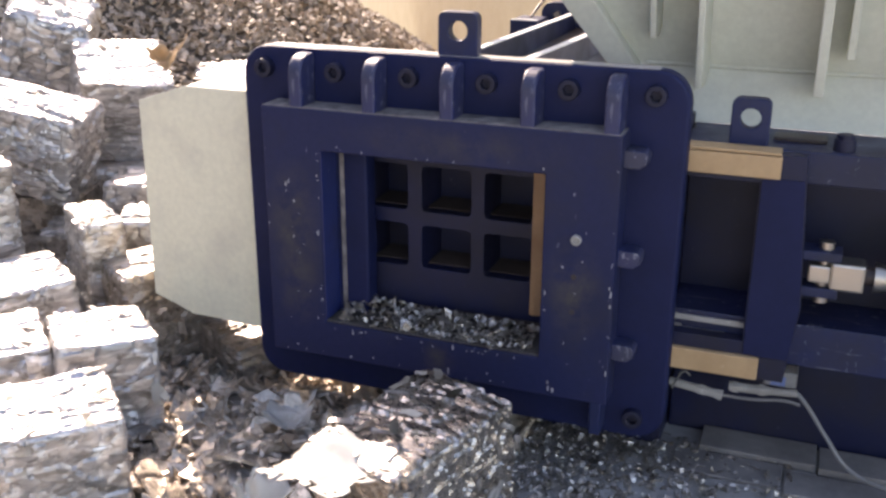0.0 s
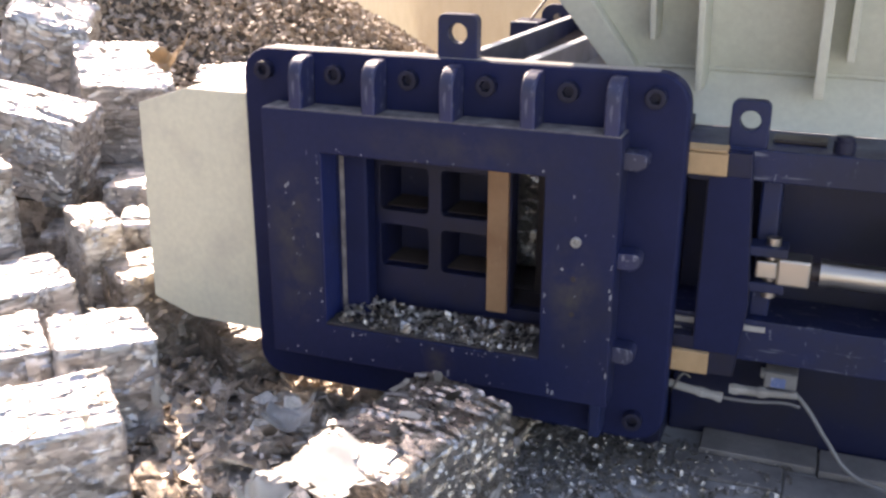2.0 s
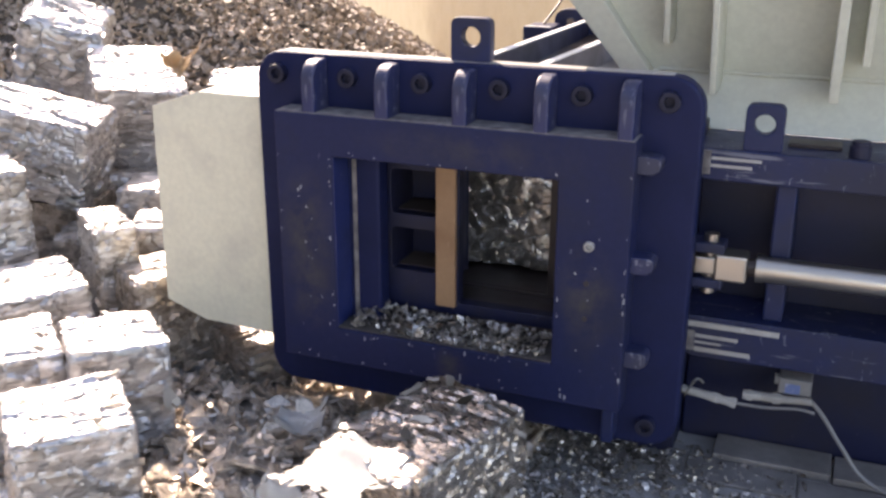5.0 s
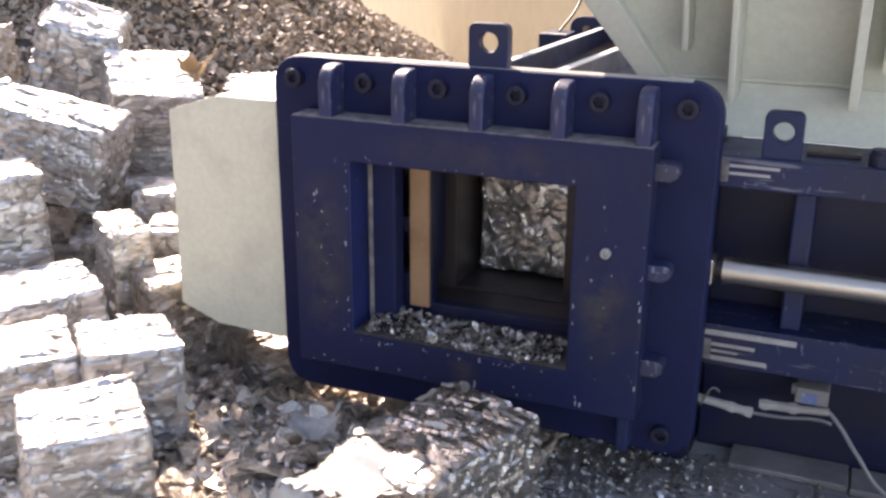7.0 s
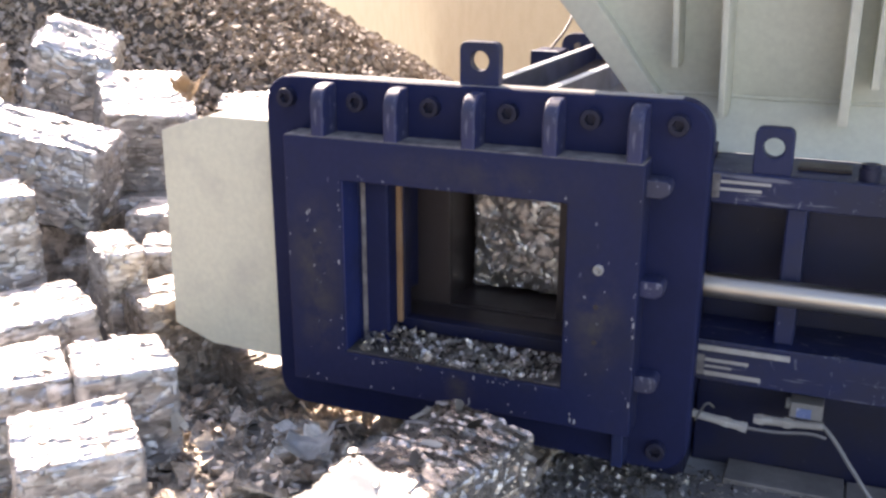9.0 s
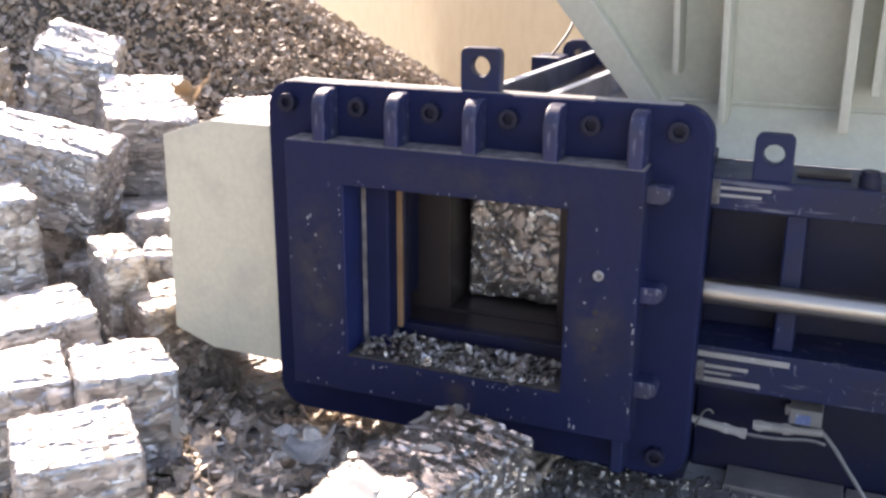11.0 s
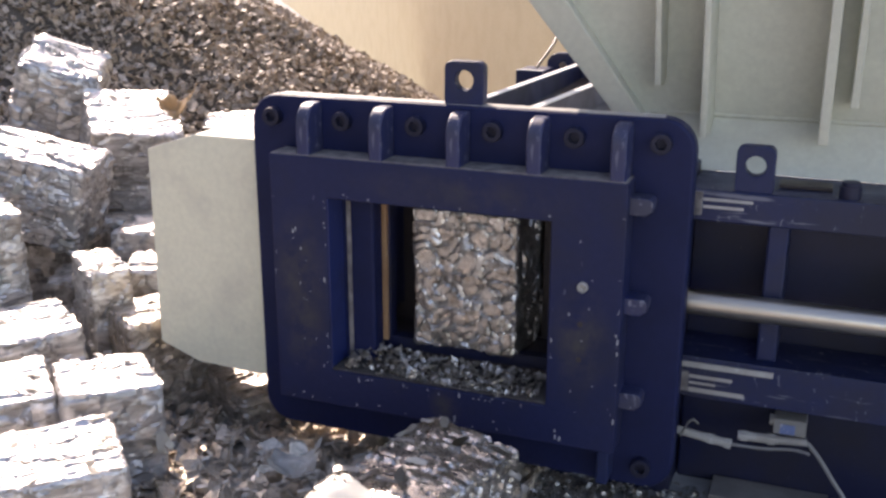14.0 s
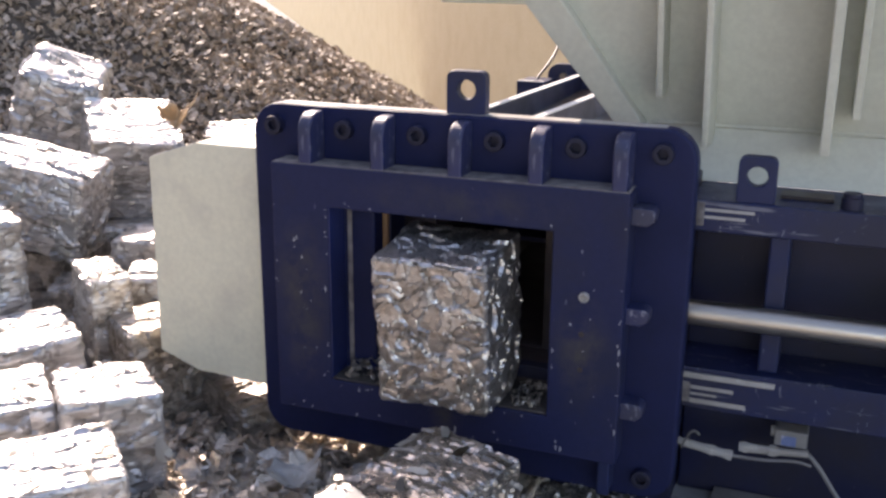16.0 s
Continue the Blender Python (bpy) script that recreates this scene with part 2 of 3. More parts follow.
def tube(points, r, name, material, parent=None, label=""):
    """A hose along a smooth line."""
    cu = bpy.data.curves.new(name, "CURVE")
    cu.dimensions, cu.bevel_depth, cu.bevel_resolution, cu.use_fill_caps = "3D", r, 4, True
    sp = cu.splines.new("BEZIER")
    sp.bezier_points.add(len(points) - 1)
    for p, q in zip(sp.bezier_points, points):
        p.co = q
        p.handle_left_type = p.handle_right_type = "AUTO"
    cu.materials.append(material)
    ob = new(name, cu)
    me = bpy.data.meshes.new_from_object(ob)
    bpy.data.objects.remove(ob)
    ob = new(name, me)
    ob.parent = parent
    return tagged(ob, label)


def cap_screw(r=0.024, h=0.026):
    """A socket-head screw that looks towards -y, at the origin."""
    bm = sheet([ring(0, 0, r, 24), ring(0, 0, r * 0.55, 6)], -h, 0, 0.002)
    block(-r * 0.56, r * 0.56, -h * 0.35, -0.0005, -r * 0.5, r * 0.5, 0, bm)
    return bm


def flakes(name, spots, size, material, seed, lie=0.5, label="", category="", thick=0.0012):
    """Loose bent flakes at the given spots, joined into one object."""
    rnd = random.Random(seed)
    vs, fs = [], []
    for p in spots:
        s = size * rnd.uniform(0.45, 1.5)
        l = s * rnd.uniform(0.7, 1.9)
        e = Euler((rnd.gauss(0, lie), rnd.gauss(0, lie), rnd.uniform(0, 6.3))).to_matrix()
        fold, curl = rnd.uniform(-0.5, 0.5) * s, rnd.uniform(-0.35, 0.35) * s
        pts = [(-l, -s * rnd.uniform(0.4, 1), curl), (0, -s * rnd.uniform(0.6, 1.1), fold), (l * rnd.uniform(0.5, 1), -s * rnd.uniform(0.3, 1), 0),
               (l, s * rnd.uniform(0.4, 1), curl), (0, s * rnd.uniform(0.6, 1.1), fold), (-l * rnd.uniform(0.5, 1), s * rnd.uniform(0.4, 1), 0)]
        k = len(vs)
        top = [Vector(p) + e @ (Vector(q) * 0.5) for q in pts]
        down = e @ Vector((0, 0, -max(thick, s * 0.06)))
        vs += [tuple(v) for v in top] + [tuple(v + down) for v in top]
        fs += [(k, k + 1, k + 4, k + 5), (k + 1, k + 2, k + 3, k + 4), (k + 6, k + 11, k + 10, k + 7), (k + 7, k + 10, k + 9, k + 8)]
        fs += [(k + i, k + 6 + i, k + 6 + (i + 1) % 6, k + (i + 1) % 6) for i in range(6)]
    me = bpy.data.meshes.new(name)
    me.from_pydata(vs, [], fs)
    me.materials.append(material)
    return tagged(new(name, me), label, category, "", "stuff")


def bale_mesh(name, w, d, h, seed, material, cell=0.05, deep=0.012, grain=(1, 1, 1), step=0.009, rounding=0.03, crack=0.9, side_grain=(1.05, 1.05, 1.25)):
    """A block of pressed scrap standing on its origin: a grid pushed in and out by many overlapping flakes."""
    off = Vector((seed * 7.3, seed * 3.1, seed * 1.7))
    nx, ny, nz = (max(8, round(v / step)) for v in (w, d, h))
    index, vs, fs = {}, [], []

    def vert(i, j, k):
        key = (i, j, k)
        if key not in index:
            p = Vector((w * (i / nx - 0.5), d * (j / ny - 0.5), h * (k / nz)))
            c = Vector((max(-w / 2 + rounding, min(w / 2 - rounding, p.x)), max(-d / 2 + rounding, min(d / 2 - rounding, p.y)), max(rounding, min(h - rounding, p.z))))
            n = p - c
            inside = n.length
            n = n.normalized() if inside > 1e-6 else Vector((0, 0, 1))
            p = c + n * min(inside, rounding)
            g = grain if n.z > 0.75 else side_grain
            q = Vector((p.x * g[0], p.y * g[1], p.z * g[2])) / cell + off
            q += Vector((noise.noise(q * 0.7), noise.noise(q * 0.7 + Vector((9, 2, 5))), noise.noise(q * 0.7 + Vector((4, 8, 1))))) * 0.9
            dist, near = noise.voronoi(q)
            c1 = near[0]
            tilt = Vector((noise.cell(c1 * 5.1), noise.cell(c1 * 5.1 + Vector((3, 1, 7))), noise.cell(c1 * 5.1 + Vector((8, 5, 2)))))
            lift = 0.6 * noise.cell(c1 * 3.7 + Vector((1, 6, 4))) + 1.3 * tilt.dot(q - c1)
            gap = min(1.0, (dist[1] - dist[0]) / 0.08)
            wave = noise.noise(p * 5 + off) * 0.9 + noise.noise(q * 2.2) * 0.3
            p = p + n * (deep * (lift + wave - crack * (1 - gap)) + 0.009 * noise.noise(p * 3 + off))
            index[key] = len(vs)
            vs.append(tuple(p))
        return index[key]

    def face(grid):
        fs.append(tuple(vert(*g) for g in grid))

    for i in range(nx):
        for j in range(ny):
            face(((i, j, nz), (i + 1, j, nz), (i + 1, j + 1, nz), (i, j + 1, nz)))
            face(((i, j, 0), (i, j + 1, 0), (i + 1, j + 1, 0), (i + 1, j, 0)))
    for i in range(nx):
        for k in range(nz):
            face(((i, 0, k), (i + 1, 0, k), (i + 1, 0, k + 1), (i, 0, k + 1)))
            face(((i, ny, k), (i, ny, k + 1), (i + 1, ny, k + 1), (i + 1, ny, k)))
    for j in range(ny):
        for k in range(nz):
            face(((0, j, k), (0, j, k + 1), (0, j + 1, k + 1), (0, j + 1, k)))
            face(((nx, j, k), (nx, j + 1, k), (nx, j + 1, k + 1), (nx, j, k + 1)))
    me = bpy.data.meshes.new(name)
    me.from_pydata(vs, [], fs)
    me.polygons.foreach_set("use_smooth", [True] * len(fs))
    me.set_sharp_from_angle(angle=radians(24))
    me.materials.append(material)
    return me


# ---- the yard ----
def build_yard():
    bm = bmesh.new()
    bmesh.ops.create_grid(bm, x_segments=8, y_segments=8, size=60)
    tagged(part("ground", bm, FLOOR), "dark dusty concrete yard floor", "ground", "", "structure")
    tagged(part("wall_left", block(-7.3, -7.0, -1.5, 2.2, 0, 4, 0.01), CONCRETE), "plain grey yard wall", "wall", "", "structure")
    tagged(part("wall_shed", block(-7.3, -7.0, -9, -1.502, 0, 9, 0.01), LIGHT_BLOCK), "unseen dark grey wall added to hold back light", "wall", "", "structure")
    tagged(part("wall_front", block(-7.0, 0.5, -9.3, -9.0, 0, 9, 0.01), LIGHT_BLOCK), "unseen dark grey wall added to hold back light", "wall", "", "structure")
    back = tagged(part("wall_back", block(-60, 0.5, 0.0, 0.25, 0, 5, 0.01), WALL), "beige rendered wall behind the scrap heap", "wall", "", "structure")
    back.matrix_basis = pose(0.08, 3.0, 0, 0, 0, -55.5)


def heap_height(x, y):
    top = 0.36 + (-1.2 - x) * 0.46 - 0.28 * max(0.0, y - 4.0) - 0.12 * max(0.0, 4.0 - y)
    front = 1.0 - max(0.0, (3.0 - y) / 1.8)
    return max(-0.1, min(3.0, top * max(0.0, front))) + 0.05 * noise.noise(Vector((x * 2, y * 2, 0)))


def build_heap():
    bm = bmesh.new()
    n = 60
    grid = [[bm.verts.new((x, y, heap_height(x, y) - 0.02)) for y in (1.4 + 4.6 * j / n for j in range(n + 1))] for x in (-6.0 + 6.4 * i / n for i in range(n + 1))]
    for i in range(n):
        for j in range(n):
            bm.faces.new((grid[i][j], grid[i + 1][j], grid[i + 1][j + 1], grid[i][j + 1]))
    tagged(part("scrap_mound", bm, GAP_SHADE), "undersheet of the scrap heap, coloured dark as shade between chips", "scrap heap", "", "stuff")
    rnd = random.Random(5)
    spots = []
    while len(spots) < 30000:
        x, y = rnd.uniform(-5.5, 0.2), rnd.uniform(1.5, 5.7)
        h = heap_height(x, y)
        if h > 0.05:
            spots.append((x, y, h + rnd.uniform(-0.01, 0.03)))
    flakes("shredded_scrap", spots, 0.033, CHIPS, 6, 0.7, "heap of brown and grey shredded metal chips", "scrap heap")


# ---- the press ----
PX0, PX1, PZ0, PZ1 = -0.02, 1.125, 0.125, 1.055     # front plate
BX0, BX1, BZ0, BZ1 = 0.075, 0.995, 0.245, 0.918     # outlet frame
OX0, OX1, OZ0, OZ1 = 0.236, 0.82, 0.345, 0.813      # outlet opening
DEEP = 0.085
RIBS = (0.171, 0.370, 0.572, 0.771, 0.967)            # stiffening ribs above the outlet
FLOOR_Z = 0.388                                     # chamber floor


def lug(parent, x, y, z, w=0.1, h=0.115, t=0.035, r=0.024):
    hole = ring(x, z + h * 0.57, r)
    bm = sheet([rounded(x - w / 2, x + w / 2, z - 0.01, z + h, 0.018, 4), hole], y, y + t, 0.003)
    return part("lifting_lug", bm, BLUE, parent, "drilled navy lifting lug")


def build_press():
    press = thing("baling_press", "navy painted hydraulic scrap baling press with bolted front plate", "baling press")
    part("front_plate", sheet([rounded(PX0, PX1, PZ0, PZ1, 0.075), [(OX0 + 0.09, OZ0 + 0.002), (OX1 - 0.01, OZ0 + 0.002), (OX1 - 0.01, OZ1 - 0.002), (OX0 + 0.09, OZ1 - 0.002)]], 0.0, 0.055, 0.007), PLATE, press, "thick navy plate with rounded corners")
    part("outlet_frame", sheet([[(BX0, BZ0), (BX1, BZ0), (BX1, BZ1), (BX0, BZ1)], [(OX0, OZ0), (OX1, OZ0), (OX1, OZ1), (OX0, OZ1)]], -DEEP, -0.001, 0.004), FRAME, press, "welded navy frame round the bale outlet")
    part("dust_layer", block(BX0 + 0.004, BX1 - 0.004, -DEEP + 0.004, -0.001, BZ1 - 0.002, BZ1 + 0.0025, 0.001), DUST, press, "grey dust on the frame's top")
    screw = cap_screw()
    me = part("bolt", screw, BLUE_DARK, press, "dark socket-head bolt")
    me.matrix_basis = pose(0.05, 0, 1.0)
    for x, z in [(0.05 + 0.2 * i, 1.0) for i in range(1, 6)] + [(1.05, 0.185)]:
        o = new("bolt", me.data)
        o.parent, o.matrix_basis = press, pose(x, 0, z)
        tagged(o, "dark socket-head bolt")
    for x in RIBS:
        prof = [(-0.08, BZ1 - 0.005), (-0.0005, BZ1 - 0.005), (-0.0005, 1.045)] + [(-0.03 - 0.05 * math.sin(radians(a)), 0.995 + 0.05 * math.cos(radians(a))) for a in range(0, 91, 10)]
        o = part("rib", sheet([prof], -0.018, 0.018, 0.005), RIB_PAINT, press, "worn navy stiffening rib")
        o.matrix_basis = Matrix.Translation((x, 0, 0)) @ Matrix(((0, 1, 0, 0), (1, 0, 0, 0), (0, 0, 1, 0), (0, 0, 0, 1)))
    for z in (0.858, 0.617, 0.375):
        prof = [(BX1 - 0.005, z - 0.02), (1.03, z - 0.02), (1.046, z - 0.008)] + [(1.032 + 0.016 * math.cos(radians(a)), z + 0.008 + 0.014 * math.sin(radians(a))) for a in range(0, 91, 30)] + [(BX1 - 0.005, z + 0.022)]
        part("rib", sheet([prof], -0.055, -0.0005, 0.003), RIB_PAINT, press, "worn navy stiffening rib")
    part("rib", block(0.95, 0.98, -0.07, -0.0005, 0.15, BZ0 + 0.005, 0.005), BLUE, press)
    lug(press, 0.567, 0.01, PZ1, 0.1, 0.105)
    b = part("bolt", cap_screw(0.0125, 0.012), ZINC, press, "bright steel bolt head")
    b.matrix_basis = pose(0.902, -DEEP, 0.665)
    for z in (0.57, 0.48):
        part("bolt_hole", rod((0.899, -DEEP + 0.004, z), (0.899, -DEEP - 0.001, z), 0.007, 12), DARK, press, "dark disc as the shade of a small drilled hole")
    # channel behind the plate, sill and pressing chamber
    part("sill", block(OX0 - 0.1, OX1 + 0.1, 0.056, 0.0575, 0.2, 0.374, 0.0), DARK, press, "oily dark steel sill")
    part("jamb_liner", block(OX0 + 0.0005, OX0 + 0.003, -DEEP + 0.002, -0.0005, OZ0 + 0.007, OZ1 - 0.002, 0), JAMB_LIT, press, "added sheet, brighter navy for light on the outlet's left side")
    part("worn_edge", block(OX0 + 0.014, OX0 + 0.026, -0.0022, -0.0004, OZ0 + 0.007, OZ1 - 0.004, 0), DUST, press, "dull grey stripe beside the outlet")
    part("side_plate", block(1.02, 1.099, 0.262, 0.34, 0.2, 0.9, 0.003), BLUE_DARK, press)
    part("sill_dirt", block(OX0 + 0.001, OX1 - 0.001, -DEEP + 0.004, 0.055, OZ0 + 0.002, OZ0 + 0.0055, 0.001), SILL_DIRT, press, "brown-grey dirt on the outlet sill")
    part("gate_track", block(-0.3, 1.0, 0.113, 0.243, 0.32, 0.384, 0.003), DARK, press, "oily track under the gate")
    part("chamber_floor", block(0.30, 0.82, 0.261, 2.4, FLOOR_Z - 0.06, FLOOR_Z, 0.003), DARK, press, "worn chamber floor with depth shade in its dark colour")
    part("chamber_wall", block(0.30, 0.40, 0.261, 2.4, FLOOR_Z + 0.001, 0.84, 0.004), DARK, press, "chamber side wall with depth shade in its dark colour")
    part("chamber_wall", block(0.715, 0.80, 0.261, 2.4, FLOOR_Z + 0.001, 0.84, 0.004), DARK, press, "chamber side wall with depth shade in its dark colour")
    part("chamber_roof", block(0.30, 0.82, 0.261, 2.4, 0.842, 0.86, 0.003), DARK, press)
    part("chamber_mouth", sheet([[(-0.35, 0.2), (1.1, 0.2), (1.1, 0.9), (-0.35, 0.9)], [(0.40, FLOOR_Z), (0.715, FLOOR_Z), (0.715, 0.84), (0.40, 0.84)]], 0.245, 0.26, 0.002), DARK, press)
    # guide housing of the gate
    part("guide_rail", block(1.1, 2.3, 0.12, 0.34, 0.795, 0.872, 0.004), RAIL, press, "upper gate rail with scraped paint")
    part("guide_rail", block(1.1, 2.3, 0.12, 0.3, 0.335, 0.445, 0.004), RAIL, press, "lower gate rail with scraped paint")
    part("slide_bar", block(1.1, 1.335, 0.113, 0.12, 0.418, 0.432, 0.001), ZINC, press, "bright worn slide bar")
    for z0, z1, x1 in ((0.350, 0.362, 1.27), (0.372, 0.378, 1.2), (0.388, 0.397, 1.24)):
        part("scraped_band", block(1.136, x1, 0.1185, 0.12, z0, z1, 0), ZINC, press, "bright scrape on the rail")
    for z0, z1, x1 in ((0.828, 0.835, 1.23), (0.846, 0.853, 1.25)):
        part("scraped_band", block(1.136, x1, 0.1185, 0.12, z0, z1, 0), ZINC, press, "bright scrape on the rail")
    part("guide_block", block(1.10, 1.135, 0.113, 0.13, 0.81, 0.868, 0.002), DUST, press, "dirty guide block")
    part("guide_block", block(1.10, 1.135, 0.113, 0.13, 0.352, 0.405, 0.002), DUST, press, "dirty guide block")
    part("back_panel", block(1.1, 2.3, 0.3, 0.32, 0.42, 0.8, 0.002), BLUE_DARK, press)
    for x in (1.312, 1.68, 2.0):
        part("rib", block(x - 0.024, x + 0.024, 0.15, 0.3, 0.445, 0.795, 0.006), BLUE, press)
    part("end_plate", block(2.3, 2.34, 0.08, 0.4, 0.2, 0.95, 0.004), BLUE, press)
    part("cylinder_barrel", rod((1.78, 0.118, 0.59), (2.3, 0.118, 0.59), 0.055, 32), BLUE, press, "navy hydraulic cylinder barrel", 40)
    lug(press, 1.247, 0.13, 0.872, 0.088, 0.11)
    part("top_washer_plate", block(1.30, 1.42, 0.2, 0.26, 0.872, 0.882, 0.002), DARK, press)
    bm = rod((1.458, 0.16, 0.865), (1.458, 0.16, 0.9), 0.024, 24)
    rod((1.458, 0.16, 0.895), (1.458, 0.16, 0.91), 0.02, 24, bm)
    part("bolt", bm, BLUE_DARK, press, "dark bolt head", 40)
    # bed under the press
    part("bed", block(1.1, 2.4, 0.32, 0.9, 0.0, 0.334, 0.005), BLUE_DARK, press)
    part("bed", block(0.2, 1.095, 0.2, 0.9, 0.0, 0.325, 0.005), BLUE_DARK, press)
    part("machine_body", block(0.15, 2.4, 0.92, 2.02, 0.0, 0.25, 0.01), BLUE_DARK, press)
    for x0, x1, y0 in ((1.14, 1.42, 0.08), (1.425, 1.9, 0.06), (1.2, 1.5, 0.2), (1.505, 2.1, 0.19)):
        part("base_plate", block(x0, x1, y0, y0 + 0.115, 0.0, 0.012 + 0.012 * (y0 > 0.15), 0.003), BASE, press, "dusty grey base plate")
    # rear feed box
    for a, b in (((0.359, 0.46, 0.962), (0.363, 2.01, 0.925)), ((0.593, 0.46, 0.976), (0.597, 2.01, 0.916))):
        a, b = Vector(a), Vector(b)
        lie = Matrix.Translation((a + b) / 2) @ (b - a).to_track_quat("Y", "Z").to_matrix().to_4x4()
        half = (b - a).length / 2
        beam = part("feed_box_plate", block(-0.009, 0.009, -half, half, -0.3, -0.003, 0.002), BLUE_DARK, press)
        part("worn_edge", block(-0.012, 0.012, -half, half, -0.0028, 0.001, 0), EDGE_GLARE, beam, "added pale strip, sun glare painted on the top edge")
        beam.matrix_basis = lie
    part("feed_box_floor", block(-0.05, 0.9, 0.46, 2.0, 0.62, 0.635, 0.003), BLUE_DARK, press)
    part("worn_edge", block(0.06, 1.05, 0.008, 0.05, PZ1 - 0.0005, PZ1 + 0.0015, 0), ZINC, press, "added pale strip, sun glare painted on the top edge")
    part("feed_box_plate", block(0.30, 0.62, 1.58, 1.595, 0.636, 0.86, 0.003), BLUE, press)
    part("feed_box_plate", sheet([rounded(0.215, 0.75, 0.5, 0.965, 0.05)], 2.03, 2.07, 0.004), BLUE, press, "rear plate with rounded corners")
    part("feed_box_cap", block(0.13, 0.25, 1.85, 2.02, 0.62, 0.905, 0.004), BLUE, press)
    part("worn_edge", block(0.135, 0.245, 1.852, 1.868, 0.905, 0.908, 0), EDGE_GLARE, press, "added pale strip, sun glare painted on the top edge")
    part("bolt", rod((0.29, 2.0, 0.915), (0.29, 2.03, 0.915), 0.013, 16), STEEL, press, "bright bolt head")
    return press


def build_chips(press):
    """Spots and edges where the paint has been knocked off, a hair proud of the steel."""
    rnd = random.Random(31)
    spots = []

    def edge(x0, z0, x1, z1, y, n, spread):
        for _ in range(n):
            k = rnd.random()
            spots.append((x0 + (x1 - x0) * k + rnd.gauss(0, spread), y, z0 + (z1 - z0) * k + rnd.gauss(0, spread), rnd.uniform(0.001, 0.0034)))

    front = -DEEP - 0.0006
    inner = ((OX0 - 0.008, OZ0, OX0 - 0.008, OZ1), (OX0, OZ1 + 0.01, OX1, OZ1 + 0.01), (OX0, OZ0 - 0.012, OX1, OZ0 - 0.012), (OX1 + 0.01, OZ0, OX1 + 0.01, OZ1))
    for (x0, z0, x1, z1), n in zip(inner, (14, 8, 20, 4)):
        edge(x0, z0, x1, z1, front, n, 0.004)
    edge(BX0 + 0.02, BZ0 + 0.015, BX1 - 0.02, BZ0 + 0.015, front, 16, 0.007)
    edge(BX1 - 0.006, BZ0 + 0.02, BX1 - 0.006, BZ1 - 0.02, front, 12, 0.002)
    edge(BX0 + 0.006, BZ0 + 0.02, BX0 + 0.006, BZ1 - 0.02, front, 7, 0.002)
    edge(BX0 + 0.08, 0.3, BX0 + 0.08, 0.75, front, 14, 0.03)
    edge(0.91, 0.3, 0.91, 0.85, front, 9, 0.03)
    vs, fs = [], []
    for x, y, z, r in spots:
        if not (BX0 + 0.004 < x < BX1 - 0.004 and BZ0 + 0.004 < z < BZ1 - 0.004) or (OX0 - 0.005 < x < OX1 + 0.005 and OZ0 - 0.005 < z < OZ1 + 0.005):
            continue
        k, n = len(vs), 6
        long = rnd.choice((1, 1, 1.6, 3.0))
        for i in range(n):
            a = 2 * math.pi * i / n
            q = r * rnd.uniform(0.5, 1.2)
            vs.append((x + q * math.cos(a), y, z + q * long * math.sin(a)))
        vs += [(vx, y + 0.0008, vz) for vx, _, vz in vs[k:k + n]]
        fs += [tuple(k + i for i in range(n)), tuple(k + 2 * n - 1 - i for i in range(n))]
        fs += [(k + i, k + n + i, k + n + (i + 1) % n, k + (i + 1) % n) for i in range(n)]
    me = bpy.data.meshes.new("paint_loss")
    me.from_pydata(vs, [], fs)
    me.materials.append(PAINT_LOSS)
    ob = new("paint_loss", me)
    ob.parent = press
    tagged(ob, "pale spots of chipped paint", "", "", "stuff")


def build_hydraulics():
    """Valve, fittings and cable under the gate rail."""
    valve = thing("hydraulic_valve", "grey hydraulic valve block with blue label under the gate rail", "valve", at=(0, 0, 0))
    part("valve_body", block(1.345, 1.425, 0.2, 0.318, 0.232, 0.275, 0.004), HOSE, valve)
    part("label", block(1.362, 1.398, 0.1985, 0.2, 0.236, 0.262, 0), LABEL, valve, "faded blue label")
    part("knob", rod((1.335, 0.22, 0.262), (1.352, 0.22, 0.262), 0.014, 16), HOSE, valve)
    bm = rod((1.262, 0.2, 0.212), (1.36, 0.2, 0.216), 0.012, 16)
    rod((1.27, 0.2, 0.212), (1.285, 0.2, 0.2125), 0.016, 6, bm)
    rod((1.335, 0.2, 0.215), (1.352, 0.2, 0.2155), 0.0165, 6, bm)
    part("hose_fitting", bm, ZINC, valve, "zinc-plated hose fitting")
    bm = rod((1.10, 0.19, 0.205), (1.245, 0.19, 0.187), 0.011, 16)
    rod((1.185, 0.19, 0.1945), (1.205, 0.19, 0.192), 0.015, 6, bm)
    rod((1.23, 0.19, 0.189), (1.248, 0.19, 0.1866), 0.015, 6, bm)
    part("hose_fitting", bm, ZINC, valve, "zinc-plated hose fitting")
    part("hose_fitting", rod((1.36, 0.2, 0.216), (1.43, 0.2, 0.222), 0.010, 16), ZINC, valve, "zinc-plated hose fitting")
    tube([(1.245, 0.19, 0.187), (1.32, 0.185, 0.192), (1.41, 0.19, 0.2), (1.44, 0.19, 0.195)], 0.004, "thin_pipe", HOSE, valve)
    tube([(1.43, 0.2, 0.222), (1.458, 0.19, 0.195), (1.51, 0.17, 0.13), (1.58, 0.15, 0.055), (1.70, 0.1, 0.045), (1.95, 0.0, 0.012)], 0.0055, "cable", HOSE, valve, "grey dusty cable")
